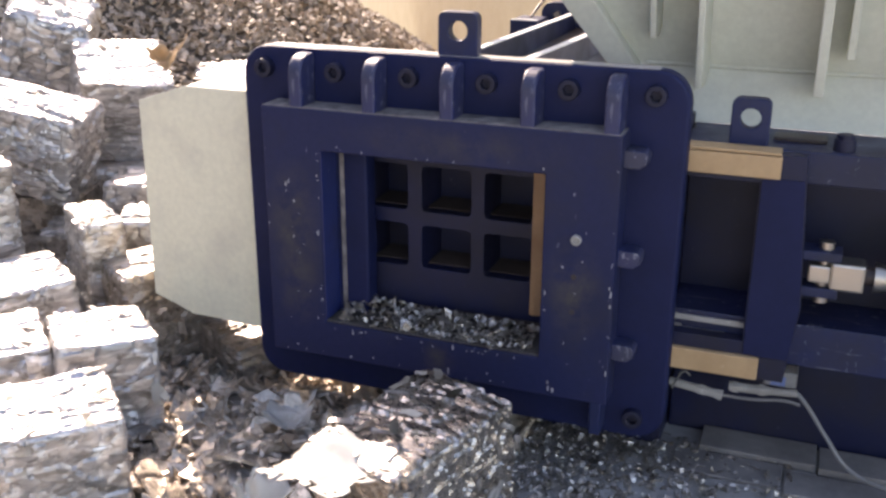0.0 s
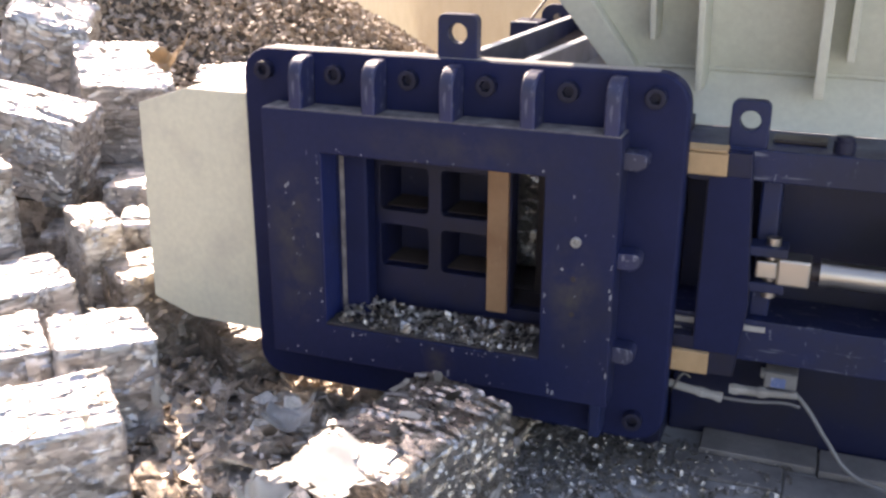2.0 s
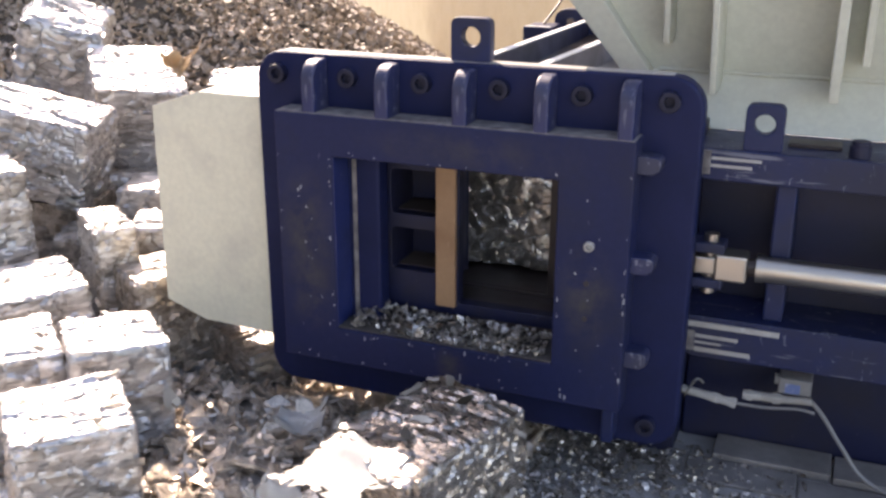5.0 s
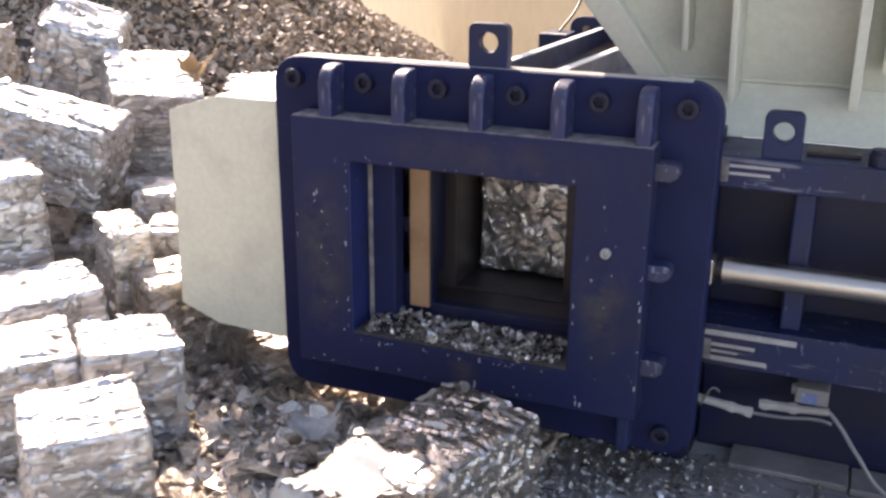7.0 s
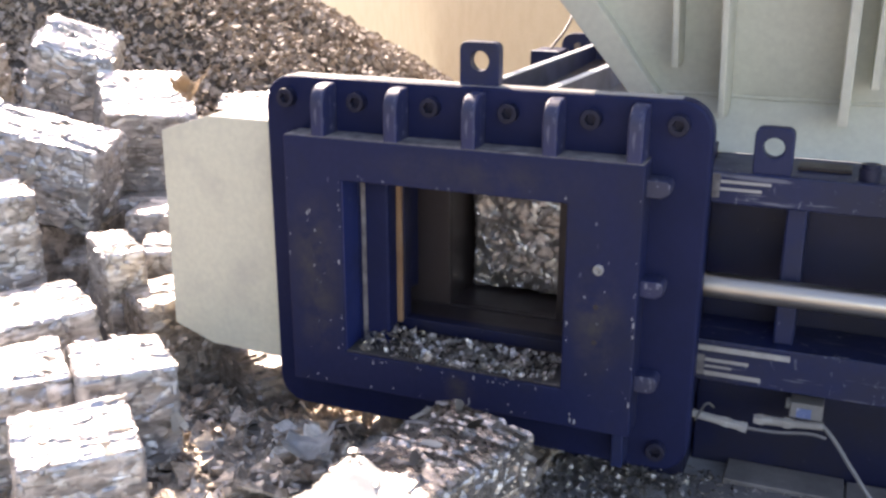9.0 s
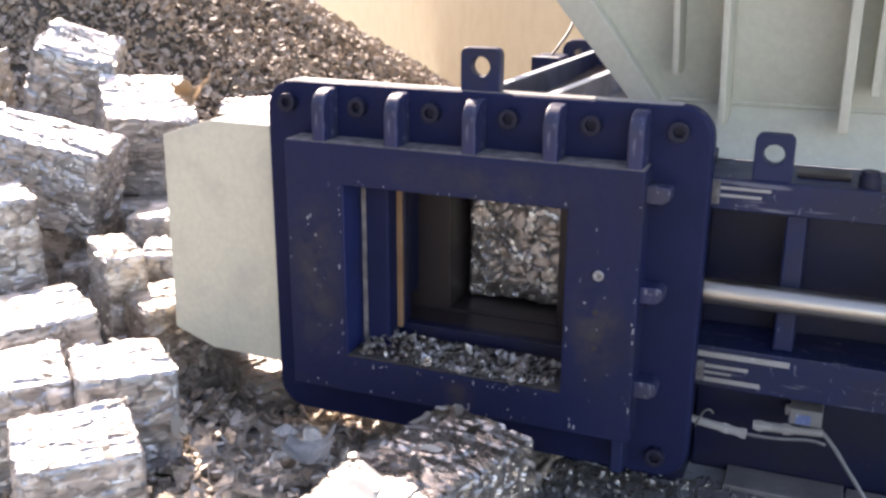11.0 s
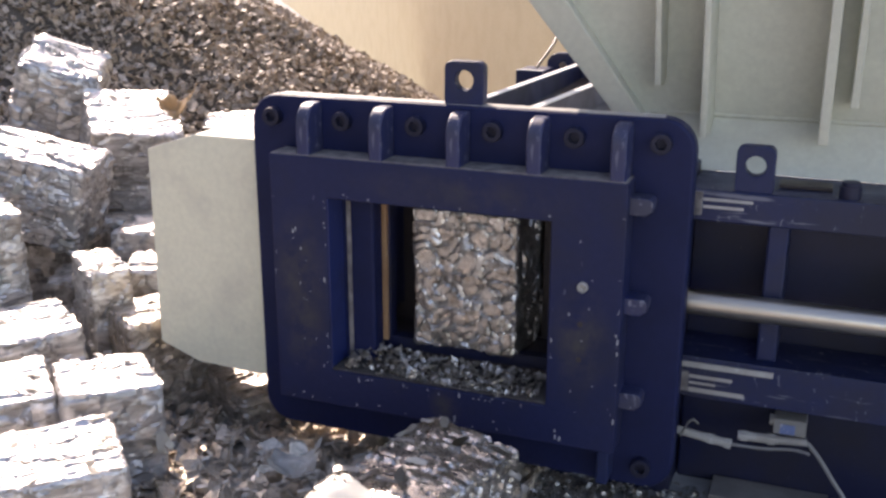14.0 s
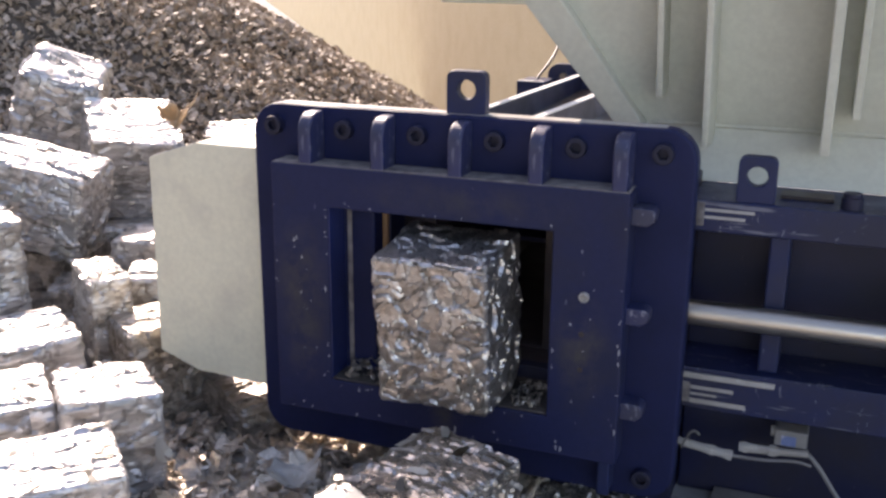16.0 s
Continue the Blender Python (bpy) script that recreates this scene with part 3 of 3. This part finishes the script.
    tube([(1.12, 0.16, 0.20), (1.135, 0.14, 0.24), (1.15, 0.14, 0.262), (1.165, 0.15, 0.25)], 0.003, "loose_wire", HOSE, valve)
    return valve


EDGE_GLARE = painted("sun_glare_edge", (0.6, 0.6, 0.6), (0.3, 0.3, 0.34), 0.45, 0.64, 0.5, (0.5, 0.48, 0.46), 0.58)
BASE = painted("dusty_base_plate", (0.2, 0.185, 0.175), (0.24, 0.23, 0.22), 0.8, 0.62, 0.5, (0.07, 0.065, 0.06), 0.52)
JAMB_LIT = painted("jamb_lit_navy", (0.011, 0.021, 0.095), (0.4, 0.4, 0.45), 0.35, 0.67, 0.6, (0.03, 0.027, 0.03), 0.66, (1, 1, 0.3), 0.5)
PAINT_LOSS = painted("bare_paint_chips", (0.27, 0.27, 0.29), (0.5, 0.5, 0.5), 0.5, 0.6, 0.4, (0.3, 0.28, 0.26), 0.55)
LABEL = painted("faded_blue_label", (0.12, 0.17, 0.34), (0.5, 0.5, 0.5), 0.6, 0.6, 0.5)
ZINC = painted("dusty_zinc", (0.36, 0.345, 0.32), (0.6, 0.6, 0.58), 0.4, 0.6, 0.5, (0.14, 0.12, 0.1), 0.54)


def build_cover():
    """Sheet-metal cover over the gate's far end."""
    cover = thing("gate_cover", "cream painted sheet-metal cover with cut corners on the press", "machine cover")
    outline = [(-0.392, 0.292), (-0.262, 0.245), (-0.022, 0.238), (-0.022, 0.925), (-0.225, 0.925), (-0.384, 0.873)]
    part("front_sheet", sheet([outline], 0.03, 0.036, 0.002), CREAM, cover)
    n = len(outline)
    for i in range(n):
        if i == 2:
            continue
        (x0, z0), (x1, z1) = outline[i], outline[(i + 1) % n]
        bm = sheet([[(x0, z0), (x1, z1), (x1 * 0.985 - 0.15 * 0.015, z1 * 0.985 + 0.57 * 0.015), (x0 * 0.985 - 0.15 * 0.015, z0 * 0.985 + 0.57 * 0.015)]], 0.0362, 0.22, 0)
        part("edge_sheet", bm, CREAM, cover)
    part("rear_sheet", sheet([outline], 0.2202, 0.226, 0.002), CREAM, cover)
    return cover


def build_gate():
    """The sliding gate, as it stands when open, with its window over the chamber."""
    gate = thing("sliding_gate", "navy steel sliding gate with bronze wear strips and a cylinder rod", "machine gate")
    sx = 0.288  # left edge of the upright strip
    pockets = [rounded(sx - w1, sx - w0, z0, z1, 0.012, 3) for w0, w1 in ((0.004, 0.132), (0.168, 0.305), (0.345, 0.462)) for z0, z1 in ((0.475, 0.593), (0.633, 0.755))]
    window = [(sx + 0.06, 0.40), (0.822, 0.40), (0.822, 0.80), (sx + 0.06, 0.80)]
    plate = part("gate_plate", sheet([[(sx - 0.51, 0.305), (0.925, 0.305), (0.945, 0.5), (0.918, 0.87), (sx - 0.51, 0.87)], window] + pockets, 0.074, 0.112, 0.002), BLUE_DARK, gate, "navy gate plate with six pockets and a window")
    part("pocket_back", block(sx - 0.51, sx + 0.03, 0.222, 0.234, 0.44, 0.78, 0.002), BLUE_DARK, plate)
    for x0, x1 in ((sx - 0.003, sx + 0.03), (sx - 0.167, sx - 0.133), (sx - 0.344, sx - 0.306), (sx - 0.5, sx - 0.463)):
        part("pocket_wall", block(x0, x1, 0.1125, 0.2215, 0.445, 0.775, 0.002), BLUE_DARK, plate)
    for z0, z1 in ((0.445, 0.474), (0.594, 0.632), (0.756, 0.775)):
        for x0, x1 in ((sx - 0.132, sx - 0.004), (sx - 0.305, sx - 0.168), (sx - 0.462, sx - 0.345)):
            part("pocket_wall", block(x0, x1, 0.1125, 0.2215, z0, z1, 0.002), BLUE_DARK, plate)
            if z0 < 0.7:
                part("dust_layer", block(x0 + 0.002, x1 - 0.002, 0.114, 0.22, z1, z1 + 0.003, 0.001), RUST_DUST, plate, "brown dust lying in the pocket")
    part("wear_strip", block(sx, sx + 0.055, 0.060, 0.074, 0.39, 0.775, 0.002), BRONZE_DIM, gate, "upright bronze wear strip with shade in its darker colour")
    part("wear_strip", block(0.60, 0.865, 0.0585, 0.085, 0.815, 0.868, 0.003), BRONZE, gate, "upper tan bronze wear strip")
    part("wear_strip", block(0.60, 0.862, 0.0585, 0.117, 0.8705, 0.877, 0.002), BRONZE, gate, "flat bronze strip on the gate top")
    part("wear_strip", block(0.60, 0.865, 0.0585, 0.085, 0.308, 0.365, 0.003), BRONZE, gate, "lower tan bronze wear strip")
    for z in (0.635, 0.545):
        part("clevis_cheek", block(0.92, 1.02, 0.085, 0.15, z - 0.012, z + 0.012, 0.004), BLUE, gate, "navy clevis cheek")
    part("gate_face", sheet([[(0.826, 0.367), (0.929, 0.367), (0.943, 0.5), (0.919, 0.813), (0.826, 0.813)]], 0.0705, 0.0738, 0.001), PLATE, gate, "lighter navy sheet added for the lit part of the gate")
    part("clevis_pin", rod((0.985, 0.118, 0.515), (0.985, 0.118, 0.665), 0.017), STEEL, gate, "bright clevis pin")
    bm = block(0.95, 1.0, 0.088, 0.148, 0.568, 0.612, 0.005)
    block(0.998, 1.075, 0.085, 0.15, 0.555, 0.623, 0.007, bm)
    part("rod_eye", bm, STEEL, gate, "steel rod eye")
    part("collar", rod((1.075, 0.118, 0.59), (1.095, 0.118, 0.59), 0.022), DARK, gate, "dark threaded neck")
    part("gland_nut", rod((1.095, 0.118, 0.59), (1.112, 0.118, 0.59), 0.034, 32), STEEL, gate, "steel collar", 40)
    part("piston_rod", rod((1.11, 0.118, 0.59), (1.83, 0.118, 0.59), 0.031, 40), STEEL, gate, "polished steel piston rod", 40)
    return gate


def build_hopper():
    hop = thing("feed_hopper", "pale grey-green steel feed hopper with upright ribs over the press", "hopper")
    part("front_panel", sheet([[(0.93, 1.0), (2.35, 1.0), (2.35, 2.3), (0.055, 2.3)]], 0.42, 0.432, 0.001), GREY, hop)
    part("edge_flange", sheet([[(0.86, 1.0), (0.935, 1.0), (0.06, 2.3), (-0.13, 2.3)]], 0.36, 0.4195, 0.003), GREY, hop, "sloping edge flange")
    bm = bmesh.new()
    a = [bm.verts.new(p) for p in ((0.86, 0.34, 0.872), (2.35, 0.34, 0.872), (2.35, 0.419, 1.002), (0.86, 0.419, 1.002), (0.86, 0.36, 0.868), (2.35, 0.36, 0.868), (2.35, 0.432, 0.998), (0.86, 0.432, 0.998))]
    for q in ((0, 1, 2, 3), (7, 6, 5, 4), (0, 4, 5, 1), (1, 5, 6, 2), (2, 6, 7, 3), (3, 7, 4, 0)):
        bm.faces.new([a[i] for i in q])
    part("apron", bm, GREY, hop, "sloping pale apron plate")
    part("weld_seam", rod((0.95, 0.414, 1.003), (2.35, 0.414, 1.003), 0.005, 10), GREY, hop)
    for x, z, w, dp in ((0.981, 1.08, 0.016, 0.1), (1.105, 0.965, 0.016, 0.15), (1.386, 0.965, 0.024, 0.15), (1.447, 1.05, 0.018, 0.1), (1.75, 0.945, 0.024, 0.15)):
        prof = [(0.4195, 2.3), (0.4195, z + 0.02), (0.4195 - dp * 0.4, z), (0.4195 - dp, z + 0.004), (0.4195 - dp, 2.3)]
        rib = part("rib", sheet([prof], -w / 2, w / 2, 0.003), GREY, hop, "upright stiffening rib")
        rib.matrix_basis = Matrix.Translation((x, 0, 0)) @ Matrix(((0, 1, 0, 0), (1, 0, 0, 0), (0, 0, 1, 0), (0, 0, 0, 1)))
    for o in hop.children:
        for v in o.data.vertices:
            lean = 0.26 * max(0.0, v.co.z - 1.0)
            if o.name.startswith("rib"):
                v.co.x -= lean
            elif o.name.startswith(("front", "edge")):
                v.co.y -= lean
    part("back_panel", block(0.0, 2.35, 1.3, 1.32, 1.25, 2.3, 0.002), GREY, hop)
    for x in (2.28, 1.0):
        part("leg", block(x, x + 0.06, 1.1, 1.16, 0.62, 1.0, 0.004), GREY, hop)
    part("floor_panel", block(0.98, 2.35, 0.433, 1.32, 0.985, 1.0, 0.001), GREY, hop)
    return hop


build_yard()
build_heap()
press = build_press()
build_chips(press)
build_cover()
gate = build_gate()
build_hopper()
build_hydraulics()
tube([(0.30, 2.6, 1.4), (0.33, 2.55, 1.24), (0.27, 2.45, 1.17), (0.20, 2.3, 1.08), (0.215, 2.15, 1.0), (0.19, 1.95, 0.905)], 0.006, "hanging_cable", DARK)
tagged(bpy.data.objects["hanging_cable"], "thin dusty cable hanging down to the rear of the press", "cable")

# ---- bales ----
def small_flake(seed, material):
    """A bent sliver of sheet metal, about a finger long."""
    rnd = random.Random(seed)
    bm = bmesh.new()
    w, l = rnd.uniform(0.006, 0.013), rnd.uniform(0.012, 0.03)
    rows = [(-1, 0), (-0.4, rnd.uniform(0, 0.3)), (0.3, rnd.uniform(-0.2, 0.4)), (1, rnd.uniform(-0.3, 0.5))]
    vs = [[bm.verts.new((l * a, w * side * rnd.uniform(0.5, 1.1), 0.35 * l * z)) for side in (-1, 1)] for a, z in rows]
    for p, q in zip(vs, vs[1:]):
        bm.faces.new((p[0], q[0], q[1], p[1]))
    bmesh.ops.solidify(bm, geom=bm.faces[:], thickness=0.0012)
    me = bpy.data.meshes.new("flake")
    bm.to_mesh(me)
    bm.free()
    me.materials.append(material)
    return me


SLIVERS = [small_flake(i, (SCRAP_LAYERS, SCRAP_DULL, WHITE_SHEET)[i % 3]) for i in range(9)]
bale_count = 0


def bale(material, x, y, top, yaw, w, d, h, rx=0, ry=0, label="", name="metal_bale", step=0.0075, deep=0.0052, cell=0.056, grain=(0.4, 1.2, 1.15), rounding=0.016, slivers=16):
    """A bale whose top face is centred at x, y, top."""
    global bale_count
    bale_count += 1
    ob = new(name, bale_mesh(name, w, d, h, bale_count, material, cell, deep, grain, step, rounding))
    ob.matrix_basis = pose(x, y, top, rx, ry, yaw) @ Matrix.Translation((0, 0, -h))
    rnd = random.Random(bale_count)
    for i in range(slivers):
        u, v = rnd.uniform(-0.46, 0.46), rnd.uniform(0.06, 0.94)
        spin, lift = rnd.uniform(0, 360), rnd.uniform(-16, 16)
        side = i % 4
        if side < 2:
            m = pose(u * w, (v - 0.5) * d, h + 0.003, lift, 0, spin)
        elif side == 2:
            m = pose(u * w, -d / 2 - 0.003, v * h, 90 + lift, 0, 0) @ pose(0, 0, 0, 0, 0, spin)
        else:
            m = pose(w / 2 + 0.003, u * d, v * h, 90, lift, 90) @ pose(0, 0, 0, 0, 0, spin)
        o = new("flake", rnd.choice(SLIVERS))
        o.parent, o.matrix_basis = ob, m
    return tagged(ob, label, "scrap bale", "scrap bales")


SUNNY = "silver crushed aluminium bale standing on the yard floor"
STACKED = "dull silver crushed aluminium bale lying on other bales"
bale(SCRAP_SHADE, 0.672, -0.538, 0.385, -21, 0.26, 0.38, 0.385, 4, 0, "brownish crushed aluminium bale in front of the press outlet", step=0.006, deep=0.006, slivers=40)
bale(SCRAP_LAYERS, -0.189, -0.643, 0.309, 48, 0.28, 0.30, 0.31, 1, 1, SUNNY, step=0.0065, slivers=40)
bale(SCRAP_LAYERS, -0.372, -0.245, 0.308, 47, 0.26, 0.305, 0.305, -3, 1, SUNNY, slivers=24)
bale(SCRAP_LAYERS, -0.592, -0.40, 0.308, 49, 0.25, 0.29, 0.308, 0, -1, SUNNY)
bale(SCRAP_LAYERS, -0.865, -0.056, 0.314, 55, 0.33, 0.33, 0.314, -1, -1, SUNNY)
bale(SCRAP_IN_SHADE, -0.542, 0.245, 0.311, 57, 0.31, 0.26, 0.311, -1, -1, SUNNY)
bale(SCRAP_DULL, -0.785, 0.261, 0.427, 53, 0.14, 0.26, 0.427, 0, 2, SUNNY)
bale(SCRAP_DULL, -0.74, 0.50, 0.36, 33, 0.2, 0.22, 0.36, 0, 3, SUNNY)
bale(SCRAP_IN_SHADE, -0.214, 0.263, 0.12, 57, 0.25, 0.307, 0.12, 0, 0, "low crushed metal slab under the gate cover, shade in its colour")
bale(SCRAP_DULL, -1.31, 0.24, 0.552, 55, 0.29, 0.28, 0.55, 0, 0, SUNNY)
bale(SCRAP_IN_SHADE, -1.06, 0.50, 0.28, 25, 0.24, 0.22, 0.28, 0, 0, SUNNY, step=0.01, slivers=4)
bale(SCRAP_LAYERS, -1.40, 0.661, 0.692, 17, 0.53, 0.292, 0.34, 5.7, 13.6, STACKED, deep=0.008, rounding=0.02)
bale(SCRAP_IN_SHADE, -1.47, 0.74, 0.315, 15, 0.46, 0.3, 0.315, 0, 0, SUNNY, step=0.014, slivers=0)
bale(SCRAP_DULL, -0.98, 0.78, 0.40, 20, 0.24, 0.25, 0.40, 0, 0, SUNNY, step=0.01, slivers=4)
bale(SCRAP_LAYERS, -1.355, 1.205, 0.741, 45, 0.37, 0.456, 0.36, 16, 6, STACKED)
bale(SCRAP_DULL, -1.30, 1.10, 0.345, 30, 0.34, 0.34, 0.345, 0, 0, SUNNY, step=0.014, slivers=6)
bale(SCRAP_LAYERS, -1.77, 1.33, 0.935, 32, 0.345, 0.367, 0.38, 16, 19, "crumpled silver bale on top of the stack", deep=0.011, rounding=0.05, cell=0.08)
bale(SCRAP_DULL, -1.88, 1.34, 0.54, 35, 0.34, 0.38, 0.54, 0, 0, SUNNY, step=0.014, slivers=4)
bale(SCRAP_DULL, -2.36, 1.12, 0.88, 20, 0.38, 0.38, 0.88, 0, 0, SUNNY, step=0.012, deep=0.012)
bale(SCRAP_LAYERS, -0.79, 1.10, 0.752, 31, 0.22, 0.36, 0.34, 5, -2, STACKED)
bale(SCRAP_DULL, -0.80, 1.10, 0.40, 31, 0.26, 0.36, 0.40, 0, 0, SUNNY, step=0.014, slivers=6)
pushed = bale(SCRAP, 0.5575, 0.53, FLOOR_Z + 0.394, 0, 0.29, 0.26, 0.39, 0, 0, "freshly pressed aluminium scrap bale leaving the press outlet", "pressed_bale", 0.0042, 0.0056, 0.05, (1, 1, 1), 0.014, 0)

# ---- loose scrap ----
def scatter(n, seed, x0, x1, y0, y1, height):
    rnd = random.Random(seed)
    out = []
    while len(out) < n:
        x, y = rnd.uniform(x0, x1), rnd.uniform(y0, y1)
        h = height(x, y)
        if h is not None:
            out.append((x, y, h + rnd.uniform(0.0, 0.012)))
    return out


def mound(x, y):
    """Loose scrap before the press, deepest between the bales."""
    d = math.exp(-((x - 0.18) / 0.32) ** 2 - ((y + 0.42) / 0.38) ** 2)
    return 0.11 * d + 0.01 + 0.025 * noise.noise(Vector((x * 7, y * 7, 3)))


bm = bmesh.new()
grid = [[bm.verts.new((-0.6 + 1.5 * i / 40, -1.3 + 1.6 * j / 40, mound(-0.6 + 1.5 * i / 40, -1.3 + 1.6 * j / 40) - 0.018)) for j in range(41)] for i in range(41)]
for i in range(40):
    for j in range(40):
        bm.faces.new((grid[i][j], grid[i + 1][j], grid[i + 1][j + 1], grid[i][j + 1]))
tagged(part("scrap_bed", bm, SCRAP_DULL), "dirty fine scrap covering the floor", "scrap", "", "stuff")
def lump(seed, material):
    """A crumpled chip of thick scrap, a few centimetres across."""
    rnd = random.Random(seed)
    bm = bmesh.new()
    bmesh.ops.create_icosphere(bm, subdivisions=2, radius=1.0)
    k = Vector((rnd.uniform(0, 40), rnd.uniform(0, 40), rnd.uniform(0, 40)))
    flat = rnd.uniform(0.22, 0.5)
    wide = rnd.uniform(0.55, 0.9)
    for v in bm.verts:
        q = v.co * 1.3 + k
        out = 1.0 + 0.55 * noise.noise(q) + 0.3 * noise.noise(q * 2.3)
        v.co = Vector((v.co.x * out, v.co.y * out * wide, v.co.z * out * flat + 0.35 * noise.noise(q * 0.8 + k)))
    me = bpy.data.meshes.new("scrap_piece")
    bm.to_mesh(me)
    bm.free()
    me.materials.append(material)
    return me


LUMPS = [lump(60 + i, (DEBRIS, CHUNK, DEBRIS, SCRAP_DULL)[i % 4]) for i in range(12)]
bed = bpy.data.objects["scrap_bed"]
rnd = random.Random(77)
for x, y, z in scatter(280, 21, -0.3, 0.62, -0.95, 0.02, mound):
    o = new("scrap_piece", rnd.choice(LUMPS))
    o.parent = bed
    size = rnd.choice((0.014, 0.018, 0.024, 0.032))
    o.matrix_basis = pose(x, y, z + 0.004, rnd.gauss(0, 22), rnd.gauss(0, 22), rnd.uniform(0, 360)) @ Matrix.Diagonal((size, size, size, 1))
flakes("loose_scrap", scatter(900, 11, -0.55, 0.75, -1.25, 0.2, mound), 0.05, DEBRIS, 12, 0.55, "loose silver and brown scrap pieces on the floor", "scrap", 0.007)
flakes("fine_scrap", scatter(2500, 13, -0.55, 0.75, -1.25, 0.2, lambda x, y: mound(x, y) + 0.004), 0.018, DEBRIS, 14, 0.7, "fine metal shreds on the floor", "scrap")
flakes("floor_crumbs", scatter(2600, 15, 0.7, 1.45, -0.4, 0.25, lambda x, y: 0.004 if random.Random(int(x * 900) + int(y * 7000)).random() < math.exp(-max(0, x - 0.95) * 4) else None), 0.0115, SILL_SCRAP, 16, 0.5, "small silver crumbs on the dark floor", "scrap")


def sill_height(x, y):
    lift = 0.022 * math.exp(-((x - 0.33) / 0.06) ** 2) * max(0.0, min(1.0, (y + 0.09) / 0.08))
    return OZ0 + 0.004 + 0.012 * max(0.0, (y + 0.08) / 0.12) + lift


SILL = scatter(520, 17, OX0 + 0.03, OX1 - 0.025, -0.075, 0.052, sill_height)
in_way = [p for p in SILL if 0.40 < p[0] < 0.715]
flakes("sill_scrap", [p for p in SILL if p not in in_way], 0.012, SILL_SCRAP, 18, 0.6, "scrap crumbs on the sill of the outlet", "scrap")
swept = [flakes("swept_scrap", [p for p in in_way if (p[1] > -0.01) == back], 0.016, SILL_SCRAP, 19 + back, 0.6, "scrap crumbs that the bale sweeps off the sill", "scrap") for back in (True, False)]


def bent_sheet(name, w, d, bend, wave, seed, material, m, label, torn=0.25):
    """A curled piece of thin sheet with thickness."""
    bm = bmesh.new()
    n = 24
    rnd = random.Random(seed)
    k = rnd.uniform(0, 50)
    g = [[bm.verts.new((w * (i / n - 0.5), d * (j / n - 0.5), bend * ((i / n - 0.5) ** 2 + 0.5 * (i / n - 0.5) * (j / n)) + wave * noise.noise(Vector((i / n * 2.5 + k, j / n * 2.5, k))))) for j in range(n + 1)] for i in range(n + 1)]
    faces = []
    for i in range(n):
        for j in range(n):
            if noise.noise(Vector((i * 0.35 + k, j * 0.35, 1))) > torn and (i < 3 or j < 3 or i > n - 4 or j > n - 4):
                continue
            faces.append(bm.faces.new((g[i][j], g[i + 1][j], g[i + 1][j + 1], g[i][j + 1])))
    bmesh.ops.delete(bm, geom=[v for v in bm.verts if not v.link_faces], context="VERTS")
    bmesh.ops.solidify(bm, geom=bm.faces[:], thickness=0.002)
    ob = part(name, bm, material, None, label, 40)
    ob.matrix_basis = m
    return tagged(ob, label, "metal sheet")


bent_sheet("sheet_offcut", 0.22, 0.18, -0.08, 0.03, 1, WHITE_SHEET, pose(0.565, -0.735, 0.382, 8, -8, -21), "pale curled aluminium sheet lying on the bale", 0.12)
bent_sheet("brown_offcut", 0.12, 0.1, 0.3, 0.05, 7, BRONZE, pose(-0.98, 1.0, 0.80, 30, 20, 10), "yellowish brown bent sheet on the stacked bales")
bent_sheet("sheet_offcut", 0.13, 0.1, 0.1, 0.04, 2, WHITE_SHEET, pose(0.36, -0.62, 0.17, 15, 10, -30), "crumpled pale aluminium sheet on loose scrap")
bent_sheet("sheet_offcut", 0.11, 0.08, -0.2, 0.05, 3, WHITE_SHEET, pose(0.24, -0.72, 0.13, -10, 20, 50), "crumpled pale aluminium sheet on loose scrap")
bent_sheet("sheet_offcut", 0.12, 0.08, 0.15, 0.03, 4, ZINC, pose(0.22, -0.27, 0.16, 25, 8, 15), "grey-blue bent sheet piece on loose scrap")


def motions():
    travel = [(t / 2, 0.465 - 0.4725 * (t / 16)) for t in range(17)]
    walk(gate, [(t, pose(dx, 0, 0)) for t, dx in travel] + [(8.5, pose(-0.0085, 0, 0)), (16.0, pose(-0.0085, 0, 0))])
    rows = [(0, 0.4), (10.2, 0.4), (10.6, 0.39), (11.5, 0.31), (12.0, 0.255), (12.5, 0.2), (13.0, 0.15), (13.5, 0.1), (14.0, 0.05), (14.5, 0.0), (15.0, -0.055), (15.5, -0.11)]
    lie = [(t, pose(0.5575, y + 0.13, FLOOR_Z + 0.004)) for t, y in rows]
    # past the edge of the gate track it tips forward onto the sill
    lie[-1] = (15.5, pose(0.562, 0.02, FLOOR_Z - 0.001, 2.2))
    walk(pushed, lie + [(16.0, pose(0.563, -0.059, FLOOR_Z - 0.0153, 6.0))])
    for crumbs, start, to in zip(swept, (14.0, 14.55), (-0.13, -0.085)):
        stay = pose(0, 0, 0)
        walk(crumbs, [(0, stay), (start, stay), (15.15, pose(0, to * 0.75, 0.004)), (15.3, pose(0, to, -0.03)), (15.5, pose(0, to - 0.03, -0.27)), (16.0, pose(0, to - 0.03, -0.27))])


motions()
